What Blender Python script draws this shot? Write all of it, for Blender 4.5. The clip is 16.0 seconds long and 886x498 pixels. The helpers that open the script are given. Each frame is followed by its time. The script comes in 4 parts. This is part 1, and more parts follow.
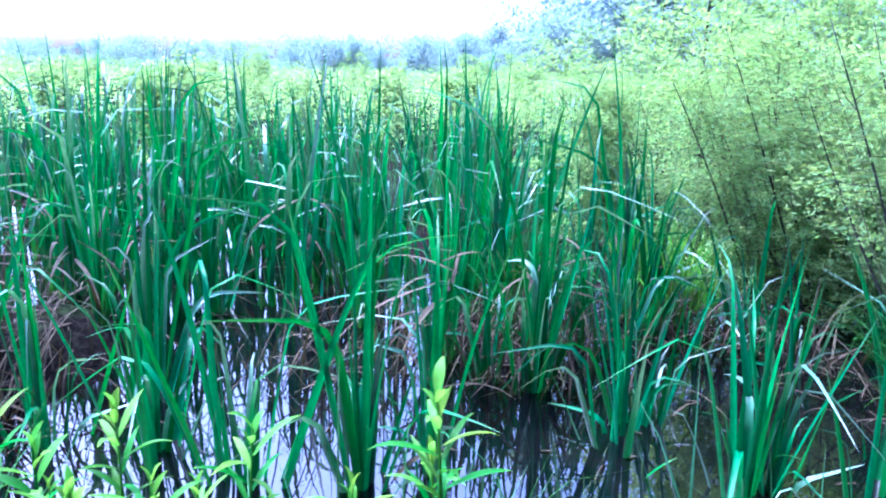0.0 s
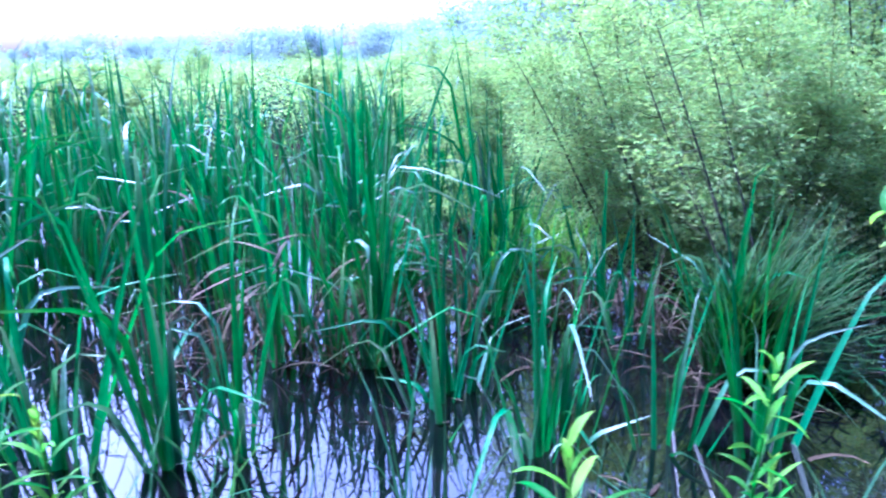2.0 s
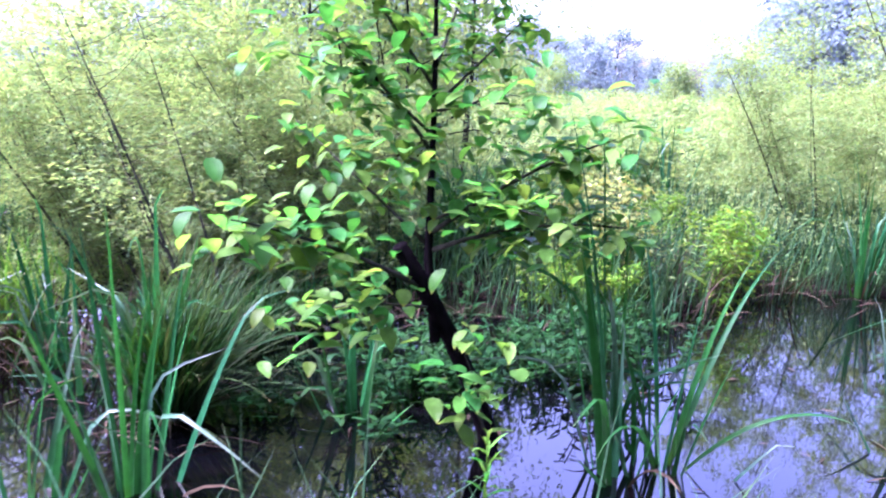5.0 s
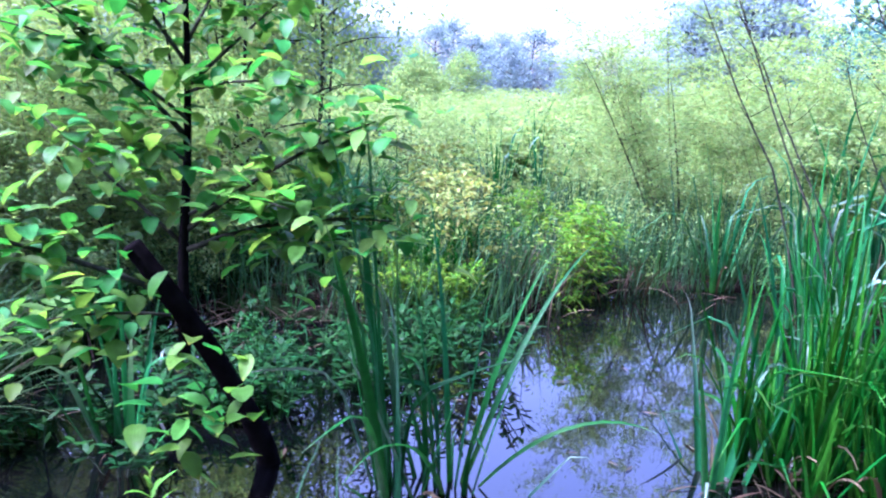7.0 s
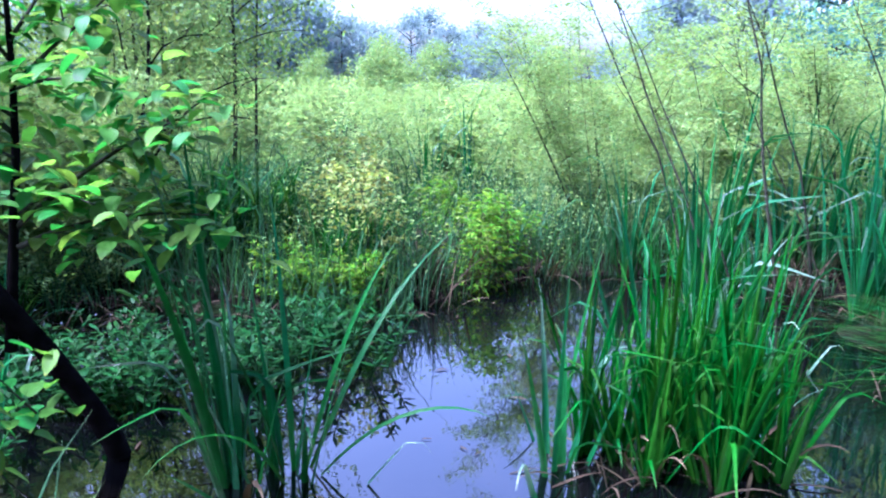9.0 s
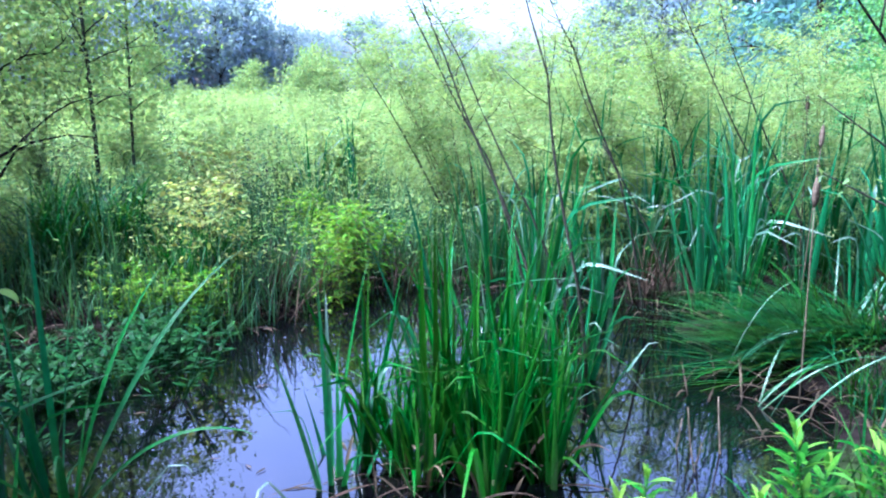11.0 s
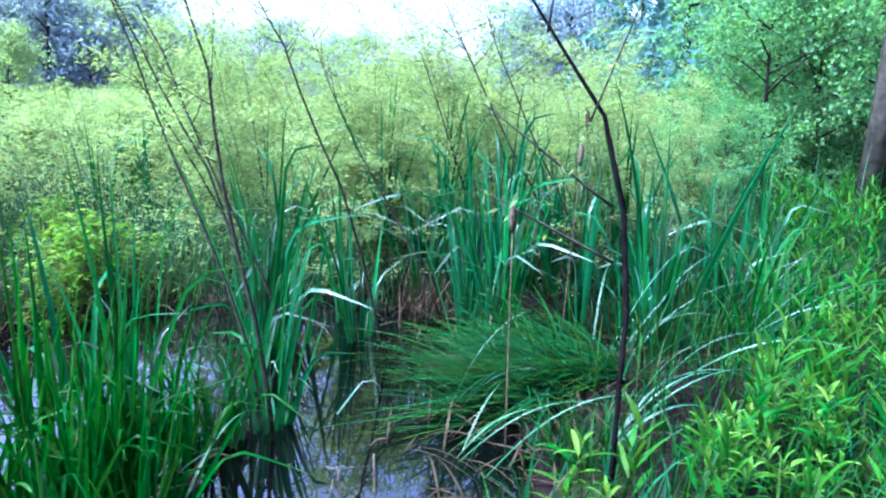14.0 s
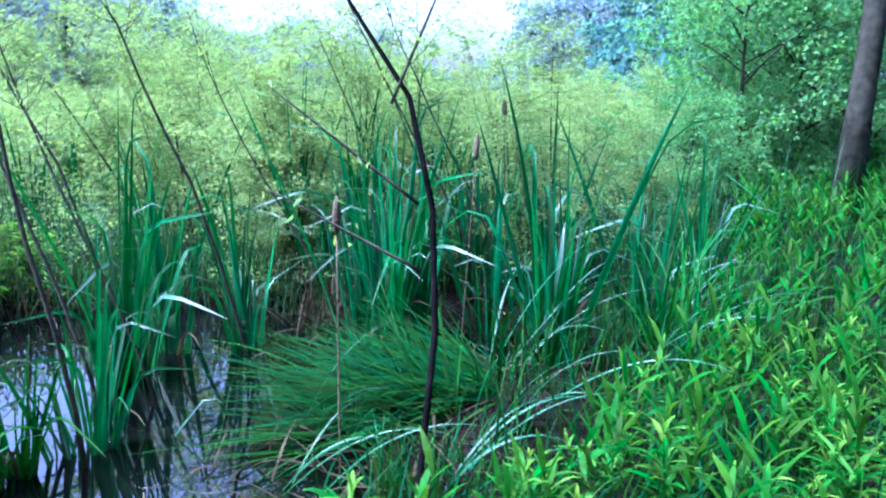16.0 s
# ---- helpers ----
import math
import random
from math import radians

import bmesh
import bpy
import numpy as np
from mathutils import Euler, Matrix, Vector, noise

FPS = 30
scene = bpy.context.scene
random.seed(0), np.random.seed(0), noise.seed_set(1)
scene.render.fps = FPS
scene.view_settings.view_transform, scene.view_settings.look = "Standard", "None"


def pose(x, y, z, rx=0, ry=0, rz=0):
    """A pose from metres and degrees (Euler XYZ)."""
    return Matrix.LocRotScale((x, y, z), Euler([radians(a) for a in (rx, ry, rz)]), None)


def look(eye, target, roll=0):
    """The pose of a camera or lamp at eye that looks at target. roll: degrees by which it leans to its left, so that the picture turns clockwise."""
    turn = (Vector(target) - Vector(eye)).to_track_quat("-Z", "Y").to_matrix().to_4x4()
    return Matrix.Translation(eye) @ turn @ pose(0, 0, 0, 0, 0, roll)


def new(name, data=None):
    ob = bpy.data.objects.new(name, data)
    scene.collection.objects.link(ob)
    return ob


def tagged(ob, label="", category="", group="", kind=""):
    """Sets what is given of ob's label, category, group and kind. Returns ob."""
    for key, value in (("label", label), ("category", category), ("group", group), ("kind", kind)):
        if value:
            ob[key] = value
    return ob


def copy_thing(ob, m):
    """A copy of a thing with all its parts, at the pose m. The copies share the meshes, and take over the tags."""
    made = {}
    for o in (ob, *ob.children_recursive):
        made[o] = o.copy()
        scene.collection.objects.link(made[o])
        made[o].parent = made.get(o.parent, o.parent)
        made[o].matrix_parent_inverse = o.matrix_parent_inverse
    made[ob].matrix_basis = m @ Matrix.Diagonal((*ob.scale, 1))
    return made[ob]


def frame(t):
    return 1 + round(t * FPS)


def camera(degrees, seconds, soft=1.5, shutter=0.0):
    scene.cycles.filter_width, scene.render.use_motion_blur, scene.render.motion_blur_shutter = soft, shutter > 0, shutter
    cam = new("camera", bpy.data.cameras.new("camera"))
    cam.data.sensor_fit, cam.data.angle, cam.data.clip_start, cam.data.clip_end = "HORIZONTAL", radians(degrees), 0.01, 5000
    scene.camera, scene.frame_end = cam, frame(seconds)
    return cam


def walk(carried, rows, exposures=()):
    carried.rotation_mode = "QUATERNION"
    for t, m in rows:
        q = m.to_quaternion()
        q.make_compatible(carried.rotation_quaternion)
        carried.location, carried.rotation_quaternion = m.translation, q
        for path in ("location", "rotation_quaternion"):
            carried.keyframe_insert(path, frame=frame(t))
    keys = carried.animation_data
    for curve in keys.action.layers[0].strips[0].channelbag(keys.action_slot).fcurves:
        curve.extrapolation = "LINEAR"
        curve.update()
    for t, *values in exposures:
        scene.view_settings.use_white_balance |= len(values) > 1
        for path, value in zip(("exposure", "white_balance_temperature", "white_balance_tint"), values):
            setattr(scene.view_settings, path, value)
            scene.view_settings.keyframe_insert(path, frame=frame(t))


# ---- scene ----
# seconds, place (m), turn (degrees)
PATH = [
    (0.0, -0.000, 0.000, 1.581, 76.38, -1.70, 0.00),
    (0.5, 0.175, 0.011, 1.600, 76.91, -0.74, 2.04),
    (1.0, 0.384, -0.041, 1.603, 76.28, -0.13, 4.59),
    (1.5, 0.591, -0.125, 1.598, 75.46, -0.25, 3.27),
    (2.0, 0.735, -0.124, 1.579, 75.36, 0.88, -2.54),
    (2.5, 0.923, -0.086, 1.576, 75.63, -1.62, -5.52),
    (3.0, 1.060, -0.113, 1.571, 77.25, -0.29, -6.30),
    (3.5, 1.232, -0.156, 1.570, 77.39, -1.00, -11.12),
    (4.0, 1.472, -0.278, 1.563, 77.28, -0.91, -13.31),
    (4.5, 1.684, -0.338, 1.555, 77.79, -0.44, -21.71),
    (5.0, 1.935, -0.260, 1.550, 77.77, -1.67, -27.34),
    (5.2, 2.018, -0.227, 1.551, 78.97, -2.01, -27.58),
    (7.3, 2.707, -0.299, 1.485, 77.76, -2.71, -33.87),
    (7.5, 2.768, -0.313, 1.484, 77.70, -4.19, -32.80),
    (8.0, 2.916, -0.331, 1.494, 78.53, -4.13, -32.63),
    (8.2, 2.943, -0.366, 1.495, 77.63, -2.59, -33.02),
    (10.3, 3.477, -1.000, 1.552, 77.36, -0.60, -34.92),
    (10.5, 3.553, -1.011, 1.554, 77.90, -1.46, -34.54),
    (11.0, 3.702, -1.078, 1.551, 77.67, 0.53, -37.87),
    (11.5, 3.886, -1.223, 1.544, 77.85, -0.95, -36.82),
    (12.0, 4.053, -1.304, 1.533, 76.44, 0.41, -38.05),
    (12.5, 4.245, -1.299, 1.516, 75.22, -0.65, -42.83),
    (13.0, 4.485, -1.262, 1.528, 78.62, -0.76, -46.03),
    (13.5, 4.669, -1.293, 1.524, 79.03, 0.40, -44.68),
    (14.0, 4.879, -1.403, 1.515, 78.56, -1.68, -43.66),
    (14.5, 5.047, -1.468, 1.514, 78.51, -0.05, -44.25),
    (15.0, 5.279, -1.475, 1.509, 80.53, -1.78, -42.09),
    (15.5, 5.482, -1.520, 1.500, 80.04, 0.79, -44.83),
    (16.0, 5.714, -1.629, 1.478, 78.37, -1.43, -41.75),
]

cam = camera(61.5, 16.0, soft=2.1, shutter=0.3)
walk(cam, [(t, pose(x, y, z, rx, ry, rz)) for t, x, y, z, rx, ry, rz in PATH],
     exposures=[(0.0, 3.28, 4320, 35), (1.0, 3.2, 4320, 34), (2.0, 3.24, 4242, 44), (2.5, 3.24, 4358, 57), (3.0, 3.26, 4513, 65), (4.0, 3.3, 4881, 74), (5.2, 3.3, 5248, 68), (7.3, 3.05, 4813, 49), (10.3, 2.93, 4777, 35), (12.5, 3.09, 4806, 35), (14.5, 2.85, 4584, 34), (15.4, 2.69, 4487, 32), (16.0, 2.82, 4487, 32)])

# ---- light: hazy bright sky, a wide soft sun over the open marsh ----
SUN_AZIMUTH, SUN_HEIGHT = radians(62), radians(60)   # azimuth from +y towards -x
world = bpy.data.worlds.new("sky")
scene.world = world
world.use_nodes = True
wn = world.node_tree.nodes
sky = wn.new("ShaderNodeTexSky")
sky.sky_type = "NISHITA"
sky.sun_disc = False
sky.sun_elevation = SUN_HEIGHT
sky.sun_rotation = -SUN_AZIMUTH
sky.dust_density = 6.0
sky.air_density = 1.0
sky.ozone_density = 1.5
world.node_tree.links.new(sky.outputs["Color"], wn["Background"].inputs["Color"])
wn["Background"].inputs["Strength"].default_value = 0.15
sun_data = bpy.data.lights.new("sun", "SUN")
sun_data.energy, sun_data.angle, sun_data.color = 3.9, radians(20), (1.0, 0.95, 0.86)
sun = new("sun", sun_data)
sun.matrix_world = look((-20 * math.sin(SUN_AZIMUTH), 20 * math.cos(SUN_AZIMUTH), 20 * math.tan(SUN_HEIGHT)), (0, 0, 0))

rng = np.random.default_rng(7)
U = rng.uniform


# ---- materials ----
def mat(name, rough=0.6, spec=0.5):
    m = bpy.data.materials.new(name)
    m.use_nodes = True
    nt = m.node_tree
    b = nt.nodes["Principled BSDF"]
    b.inputs["Roughness"].default_value = rough
    b.inputs["Specular IOR Level"].default_value = spec
    return m, nt, b


def ramp(nt, fac, stops):
    r = nt.nodes.new("ShaderNodeValToRGB")
    e = r.color_ramp.elements
    while len(e) < len(stops):
        e.new(0.5)
    for el, (p, c) in zip(e, stops):
        el.position, el.color = p, (*c, 1)
    nt.links.new(fac, r.inputs["Fac"])
    return r.outputs["Color"]


def math_node(nt, op, a, b=0.0):
    n = nt.nodes.new("ShaderNodeMath")
    n.operation = op
    for i, v in enumerate((a, b)):
        if isinstance(v, (int, float)):
            n.inputs[i].default_value = v
        else:
            nt.links.new(v, n.inputs[i])
    return n.outputs[0]


def noise_node(nt, scale, detail=3.0, coords="Object", vec=None):
    tc = nt.nodes.new("ShaderNodeTexCoord")
    n = nt.nodes.new("ShaderNodeTexNoise")
    n.inputs["Scale"].default_value, n.inputs["Detail"].default_value = scale, detail
    nt.links.new(vec or tc.outputs[coords], n.inputs["Vector"])
    return n.outputs["Fac"]


def mix(nt, kind, fac, a, b):
    n = nt.nodes.new("ShaderNodeMix")
    n.data_type, n.blend_type = "RGBA", kind
    for sock, v in ((n.inputs[0], fac), (n.inputs[6], a), (n.inputs[7], b)):
        if isinstance(v, (int, float)):
            sock.default_value = v
        elif isinstance(v, tuple):
            sock.default_value = (*v, 1)
        else:
            nt.links.new(v, sock)
    return n.outputs[2]


def leaf_mat(name, low, mid, tip, glow=0.35, rough=0.42, hue=0.03, spread=0.35, spec=0.06, turn=(0.3, 0.86)):
    """A leaf: colour runs from base to tip, with veins, blotches and a tint of its own for each leaf; light shines through it."""
    m, nt, b = mat(name, rough, spec)
    L = nt.links.new
    low, mid, tip = (tuple(0.46 * v for v in c) for c in (low, mid, tip))
    uv = nt.nodes.new("ShaderNodeUVMap")
    sep = nt.nodes.new("ShaderNodeSeparateXYZ")
    L(uv.outputs[0], sep.inputs[0])
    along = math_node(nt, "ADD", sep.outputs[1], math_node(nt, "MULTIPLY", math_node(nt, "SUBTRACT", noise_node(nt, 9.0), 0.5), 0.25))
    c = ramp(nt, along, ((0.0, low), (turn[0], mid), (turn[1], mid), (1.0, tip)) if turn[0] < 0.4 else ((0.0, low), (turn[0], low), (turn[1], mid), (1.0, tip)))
    info, geo = nt.nodes.new("ShaderNodeObjectInfo"), nt.nodes.new("ShaderNodeNewGeometry")
    rnd = math_node(nt, "FRACT", math_node(nt, "ADD", info.outputs["Random"], geo.outputs["Random Per Island"]))
    rnd2 = math_node(nt, "FRACT", math_node(nt, "MULTIPLY", rnd, 7.31))
    hsv = nt.nodes.new("ShaderNodeHueSaturation")
    L(math_node(nt, "ADD", 0.5 - hue, math_node(nt, "MULTIPLY", rnd, 2 * hue)), hsv.inputs["Hue"])
    L(math_node(nt, "ADD", 1 - spread, math_node(nt, "MULTIPLY", rnd2, 2 * spread)), hsv.inputs["Value"])
    blot = ramp(nt, noise_node(nt, 35.0, 4.0), ((0.3, (0.78, 0.78, 0.74)), (0.7, (1.15, 1.15, 1.1))))
    L(mix(nt, "MULTIPLY", 1.0, c, blot), hsv.inputs["Color"])
    col = hsv.outputs[0]
    L(col, b.inputs["Base Color"])
    wave = math_node(nt, "SINE", math_node(nt, "MULTIPLY", sep.outputs[0], 40.0))
    bump = nt.nodes.new("ShaderNodeBump")
    bump.inputs["Strength"].default_value, bump.inputs["Distance"].default_value = 0.25, 0.002
    L(wave, bump.inputs["Height"])
    L(bump.outputs[0], b.inputs["Normal"])
    tr = nt.nodes.new("ShaderNodeBsdfTranslucent")
    L(mix(nt, "MULTIPLY", 1.0, col, (1.3, 1.3, 0.65)), tr.inputs["Color"])
    ms = nt.nodes.new("ShaderNodeMixShader")
    ms.inputs[0].default_value = glow
    L(b.outputs[0], ms.inputs[1])
    L(tr.outputs[0], ms.inputs[2])
    L(ms.outputs[0], nt.nodes["Material Output"].inputs["Surface"])
    return m


def bark_mat(name, dark, light, scale=18.0, rough=0.85):
    m, nt, b = mat(name, rough, 0.0)
    n1, n2 = noise_node(nt, scale, 5.0), noise_node(nt, scale * 0.15, 2.0)
    c = ramp(nt, math_node(nt, "ADD", math_node(nt, "MULTIPLY", n1, 0.7), math_node(nt, "MULTIPLY", n2, 0.3)), ((0.35, dark), (0.65, light)))
    nt.links.new(c, b.inputs["Base Color"])
    bump = nt.nodes.new("ShaderNodeBump")
    bump.inputs["Strength"].default_value, bump.inputs["Distance"].default_value = 0.6, 0.01
    nt.links.new(n1, bump.inputs["Height"])
    nt.links.new(bump.outputs[0], b.inputs["Normal"])
    return m


CATTAIL = leaf_mat("cattail_leaf", (0.04, 0.19, 0.01), (0.018, 0.18, 0.048), (0.09, 0.22, 0.09), 0.3, 0.33, 0.02, 0.4, 0.1)
# outer half paler: grey-green underside, with sky shine on the fold coloured in
PALE = leaf_mat("cattail_leaf_underside_shine", (0.014, 0.14, 0.045), (0.09, 0.24, 0.15), (0.20, 0.31, 0.23), 0.2, 0.3, 0.02, 0.4, 0.3, (0.5, 0.68))
FRESH = leaf_mat("fresh_strap_leaf", (0.03, 0.13, 0.005), (0.009, 0.13, 0.006), (0.06, 0.19, 0.03), 0.26, 0.36, 0.02, 0.35, 0.06)
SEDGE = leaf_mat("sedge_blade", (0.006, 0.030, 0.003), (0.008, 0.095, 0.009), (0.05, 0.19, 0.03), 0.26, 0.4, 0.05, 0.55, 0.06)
MARSH = leaf_mat("marsh_grass_blade", (0.03, 0.07, 0.02), (0.05, 0.16, 0.06), (0.13, 0.22, 0.10), 0.3, 0.45, 0.03, 0.4)
TANSEDGE = leaf_mat("dry_sedge_blade", (0.03, 0.06, 0.015), (0.04, 0.11, 0.03), (0.2, 0.19, 0.08), 0.28, 0.5, 0.03, 0.3)
DEAD = leaf_mat("dead_leaf", (0.025, 0.02, 0.012), (0.075, 0.058, 0.036), (0.24, 0.18, 0.11), 0.15, 0.7, 0.02, 0.45)
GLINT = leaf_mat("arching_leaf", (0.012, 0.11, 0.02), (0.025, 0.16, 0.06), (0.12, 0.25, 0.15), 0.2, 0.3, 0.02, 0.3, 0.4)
FORB = leaf_mat("forb_leaf", (0.018, 0.12, 0.006), (0.035, 0.185, 0.009), (0.12, 0.31, 0.02), 0.41, 0.42, 0.025, 0.4)
FORBTOP = leaf_mat("forb_young_leaf", (0.12, 0.34, 0.03), (0.16, 0.40, 0.04), (0.28, 0.44, 0.06), 0.45, 0.42, 0.025, 0.25)
WILLOW = leaf_mat("willow_leaf", (0.26, 0.43, 0.16), (0.30, 0.48, 0.175), (0.43, 0.53, 0.19), 0.5, 0.6, 0.035, 0.2, 0.03)
ALDER = leaf_mat("broad_leaf", (0.07, 0.26, 0.03), (0.095, 0.32, 0.045), (0.32, 0.41, 0.06), 0.55, 0.4, 0.04, 0.4, 0.1)
# dark green leaves, with the tree's shade over them put into the colour
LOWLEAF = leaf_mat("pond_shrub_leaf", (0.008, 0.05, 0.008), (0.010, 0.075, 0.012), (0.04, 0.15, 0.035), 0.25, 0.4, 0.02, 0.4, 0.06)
YELLOW = leaf_mat("yellow_leaf", (0.26, 0.38, 0.08), (0.32, 0.42, 0.11), (0.5, 0.40, 0.22), 0.4, 0.5, 0.04, 0.3)
SHOREGREEN = leaf_mat("shore_shrub_leaf", (0.10, 0.30, 0.02), (0.15, 0.36, 0.025), (0.30, 0.42, 0.04), 0.5, 0.45, 0.03, 0.35)
LIME = leaf_mat("lime_grass", (0.10, 0.28, 0.03), (0.13, 0.36, 0.04), (0.2, 0.4, 0.07), 0.45, 0.5, 0.02, 0.25)
TREELEAF = leaf_mat("tree_leaf", (0.12, 0.37, 0.12), (0.16, 0.44, 0.15), (0.36, 0.52, 0.14), 0.55, 0.45, 0.03, 0.4)
# the blue paleness of distance haze is put into these three leaf colours
HAZELEAF = leaf_mat("horizon_tree_leaf_hazed", (0.27, 0.38, 0.50), (0.29, 0.41, 0.53), (0.33, 0.45, 0.55), 0.5, 0.8, 0.015, 0.12, 0.05)
FARLEAF = leaf_mat("far_tree_leaf_hazed", (0.25, 0.37, 0.51), (0.27, 0.40, 0.54), (0.31, 0.44, 0.56), 0.5, 0.8, 0.015, 0.15, 0.05)
MIDLEAF = leaf_mat("mid_tree_leaf_hazed", (0.10, 0.27, 0.29), (0.12, 0.30, 0.32), (0.17, 0.37, 0.35), 0.55, 0.6, 0.02, 0.25, 0.05)
# near black: dark bark, lowered further in place of shade on the pond trunk
BARK = bark_mat("dark_shaded_bark", (0.002, 0.0019, 0.0021), (0.007, 0.006, 0.0065))
TWIG = bark_mat("brown_twig", (0.012, 0.014, 0.010), (0.042, 0.043, 0.031), 40.0)
WHIP = bark_mat("green_brown_whip", (0.05, 0.055, 0.025), (0.10, 0.10, 0.05), 40.0)
GREYBARK = bark_mat("grey_bark", (0.010, 0.011, 0.008), (0.034, 0.035, 0.026), 12.0)
SPIKE = bark_mat("spent_spike", (0.03, 0.026, 0.017), (0.10, 0.085, 0.055), 60.0)


def ground_mat():
    m, nt, b = mat("mud_and_litter", 0.9, 0.0)
    tc = nt.nodes.new("ShaderNodeTexCoord")
    n1 = noise_node(nt, 1.3, 4.0)
    n2 = noise_node(nt, 22.0, 6.0)
    mud = ramp(nt, n2, ((0.3, (0.003, 0.0027, 0.0024)), (0.6, (0.007, 0.006, 0.005)), (0.8, (0.02, 0.016, 0.012))))
    moss = ramp(nt, n2, ((0.3, (0.004, 0.008, 0.002)), (0.7, (0.014, 0.03, 0.008))))
    pick = ramp(nt, n1, ((0.5, (0, 0, 0)), (0.64, (1, 1, 1))))
    nt.links.new(mix(nt, "MIX", pick, mud, moss), b.inputs["Base Color"])
    bump = nt.nodes.new("ShaderNodeBump")
    bump.inputs["Strength"].default_value, bump.inputs["Distance"].default_value = 0.8, 0.03
    nt.links.new(n2, bump.inputs["Height"])
    nt.links.new(bump.outputs[0], b.inputs["Normal"])
    return m


def water_mat():
    m, nt, b = mat("dark_pond_water", 0.03, 0.5)
    b.inputs["IOR"].default_value = 1.75
    film = ramp(nt, noise_node(nt, 3.0, 6.0), ((0.5, (0.0006, 0.0007, 0.001)), (0.8, (0.004, 0.0035, 0.003))))
    nt.links.new(film, b.inputs["Base Color"])
    nt.links.new(ramp(nt, noise_node(nt, 4.0, 5.0), ((0.55, (0.01,) * 3), (0.8, (0.03,) * 3))), b.inputs["Roughness"])
    bump = nt.nodes.new("ShaderNodeBump")
    bump.inputs["Strength"].default_value, bump.inputs["Distance"].default_value = 0.045, 0.01
    nt.links.new(noise_node(nt, 10.0, 3.0), bump.inputs["Height"])
    nt.links.new(bump.outputs[0], b.inputs["Normal"])
    return m


MUD, WATER = ground_mat(), water_mat()


# ---- mesh helpers ----
class Build:
    """Gathers vertices, faces and leaf coordinates for one mesh."""

    def __init__(self):
        self.v, self.f, self.uv = [], [], []

    def add(self, verts, faces, uvs):
        k = len(self.v)
        self.v.extend(verts)
        self.f.extend([tuple(i + k for i in q) for q in faces])
        self.uv.extend(uvs)

    def mesh(self, name, material, smooth=True):
        me = bpy.data.meshes.new(name)
        me.from_pydata([tuple(map(float, p)) for p in self.v], [], self.f)
        lay = me.uv_layers.new(name="UVMap")
        idx = np.empty(len(me.loops), dtype=np.int32)
        me.loops.foreach_get("vertex_index", idx)
        lay.data.foreach_set("uv", np.asarray(self.uv, dtype=np.float32)[idx].ravel())
        if smooth:
            me.polygons.foreach_set("use_smooth", [True] * len(me.polygons))
        me.materials.append(material)
        me.update()
        return me


def part(name, build, material, parent, label=""):
    """One mesh object under a thing or under a part."""
    ob = new(name, build.mesh(name, material) if isinstance(build, Build) else build)
    ob.parent = parent
    return tagged(ob, label)


def thing(name, label, category, group="", kind="", at=(0, 0, 0)):
    ob = new(name)
    ob.location = at
    ob.empty_display_size = 0.1
    return tagged(ob, label, category, group, kind)


def blade(B, base, heading, lean, curl, length, width, n=7, profile="strap", kink=None, twist=0.0, fold=0.25, cross=2):
    """A leaf: it starts lean radians off the vertical towards heading and bends by curl on its way; kink = (where, angle) folds it over."""
    p = np.array(base, float)
    hx, hy = math.cos(heading), math.sin(heading)
    verts, uvs = [], []
    for i in range(n + 1):
        s = i / n
        a = lean + curl * s * s
        if kink and s > kink[0]:
            a += kink[1] * min(1.0, (s - kink[0]) / 0.16)
        d = np.array((hx * math.sin(a), hy * math.sin(a), math.cos(a)))
        up = np.array((-hx * math.cos(a), -hy * math.cos(a), math.sin(a)))
        side = np.array((-hy, hx, 0.0))
        tw = twist * s
        side, up = side * math.cos(tw) + up * math.sin(tw), up * math.cos(tw) - side * math.sin(tw)
        if profile == "strap":
            w = width * min(1.0, 0.6 + 1.6 * s) * (1 - max(0.0, s - 0.45) / 0.55) ** 0.75
        elif profile == "lance":
            w = width * (math.sin(math.pi * min(1.0, 0.06 + 0.94 * s)) ** 0.9)
        else:
            w = width * (math.sin(math.pi * min(1.0, 0.03 + 0.97 * s) ** 0.75) ** 0.8)
        w = max(w, width * 0.03)
        if cross == 2:
            verts += [p - side * w / 2 + up * w * fold, p, p + side * w / 2 + up * w * fold]
            uvs += [(0, s), (0.5, s), (1, s)]
        else:
            verts += [p - side * w / 2, p + side * w / 2]
            uvs += [(0, s), (1, s)]
        p = p + d * length / n
    c = cross + 1
    faces = [(i * c + j, i * c + j + 1, (i + 1) * c + j + 1, (i + 1) * c + j) for i in range(n) for j in range(cross)]
    B.add(verts, faces, uvs)
    return p


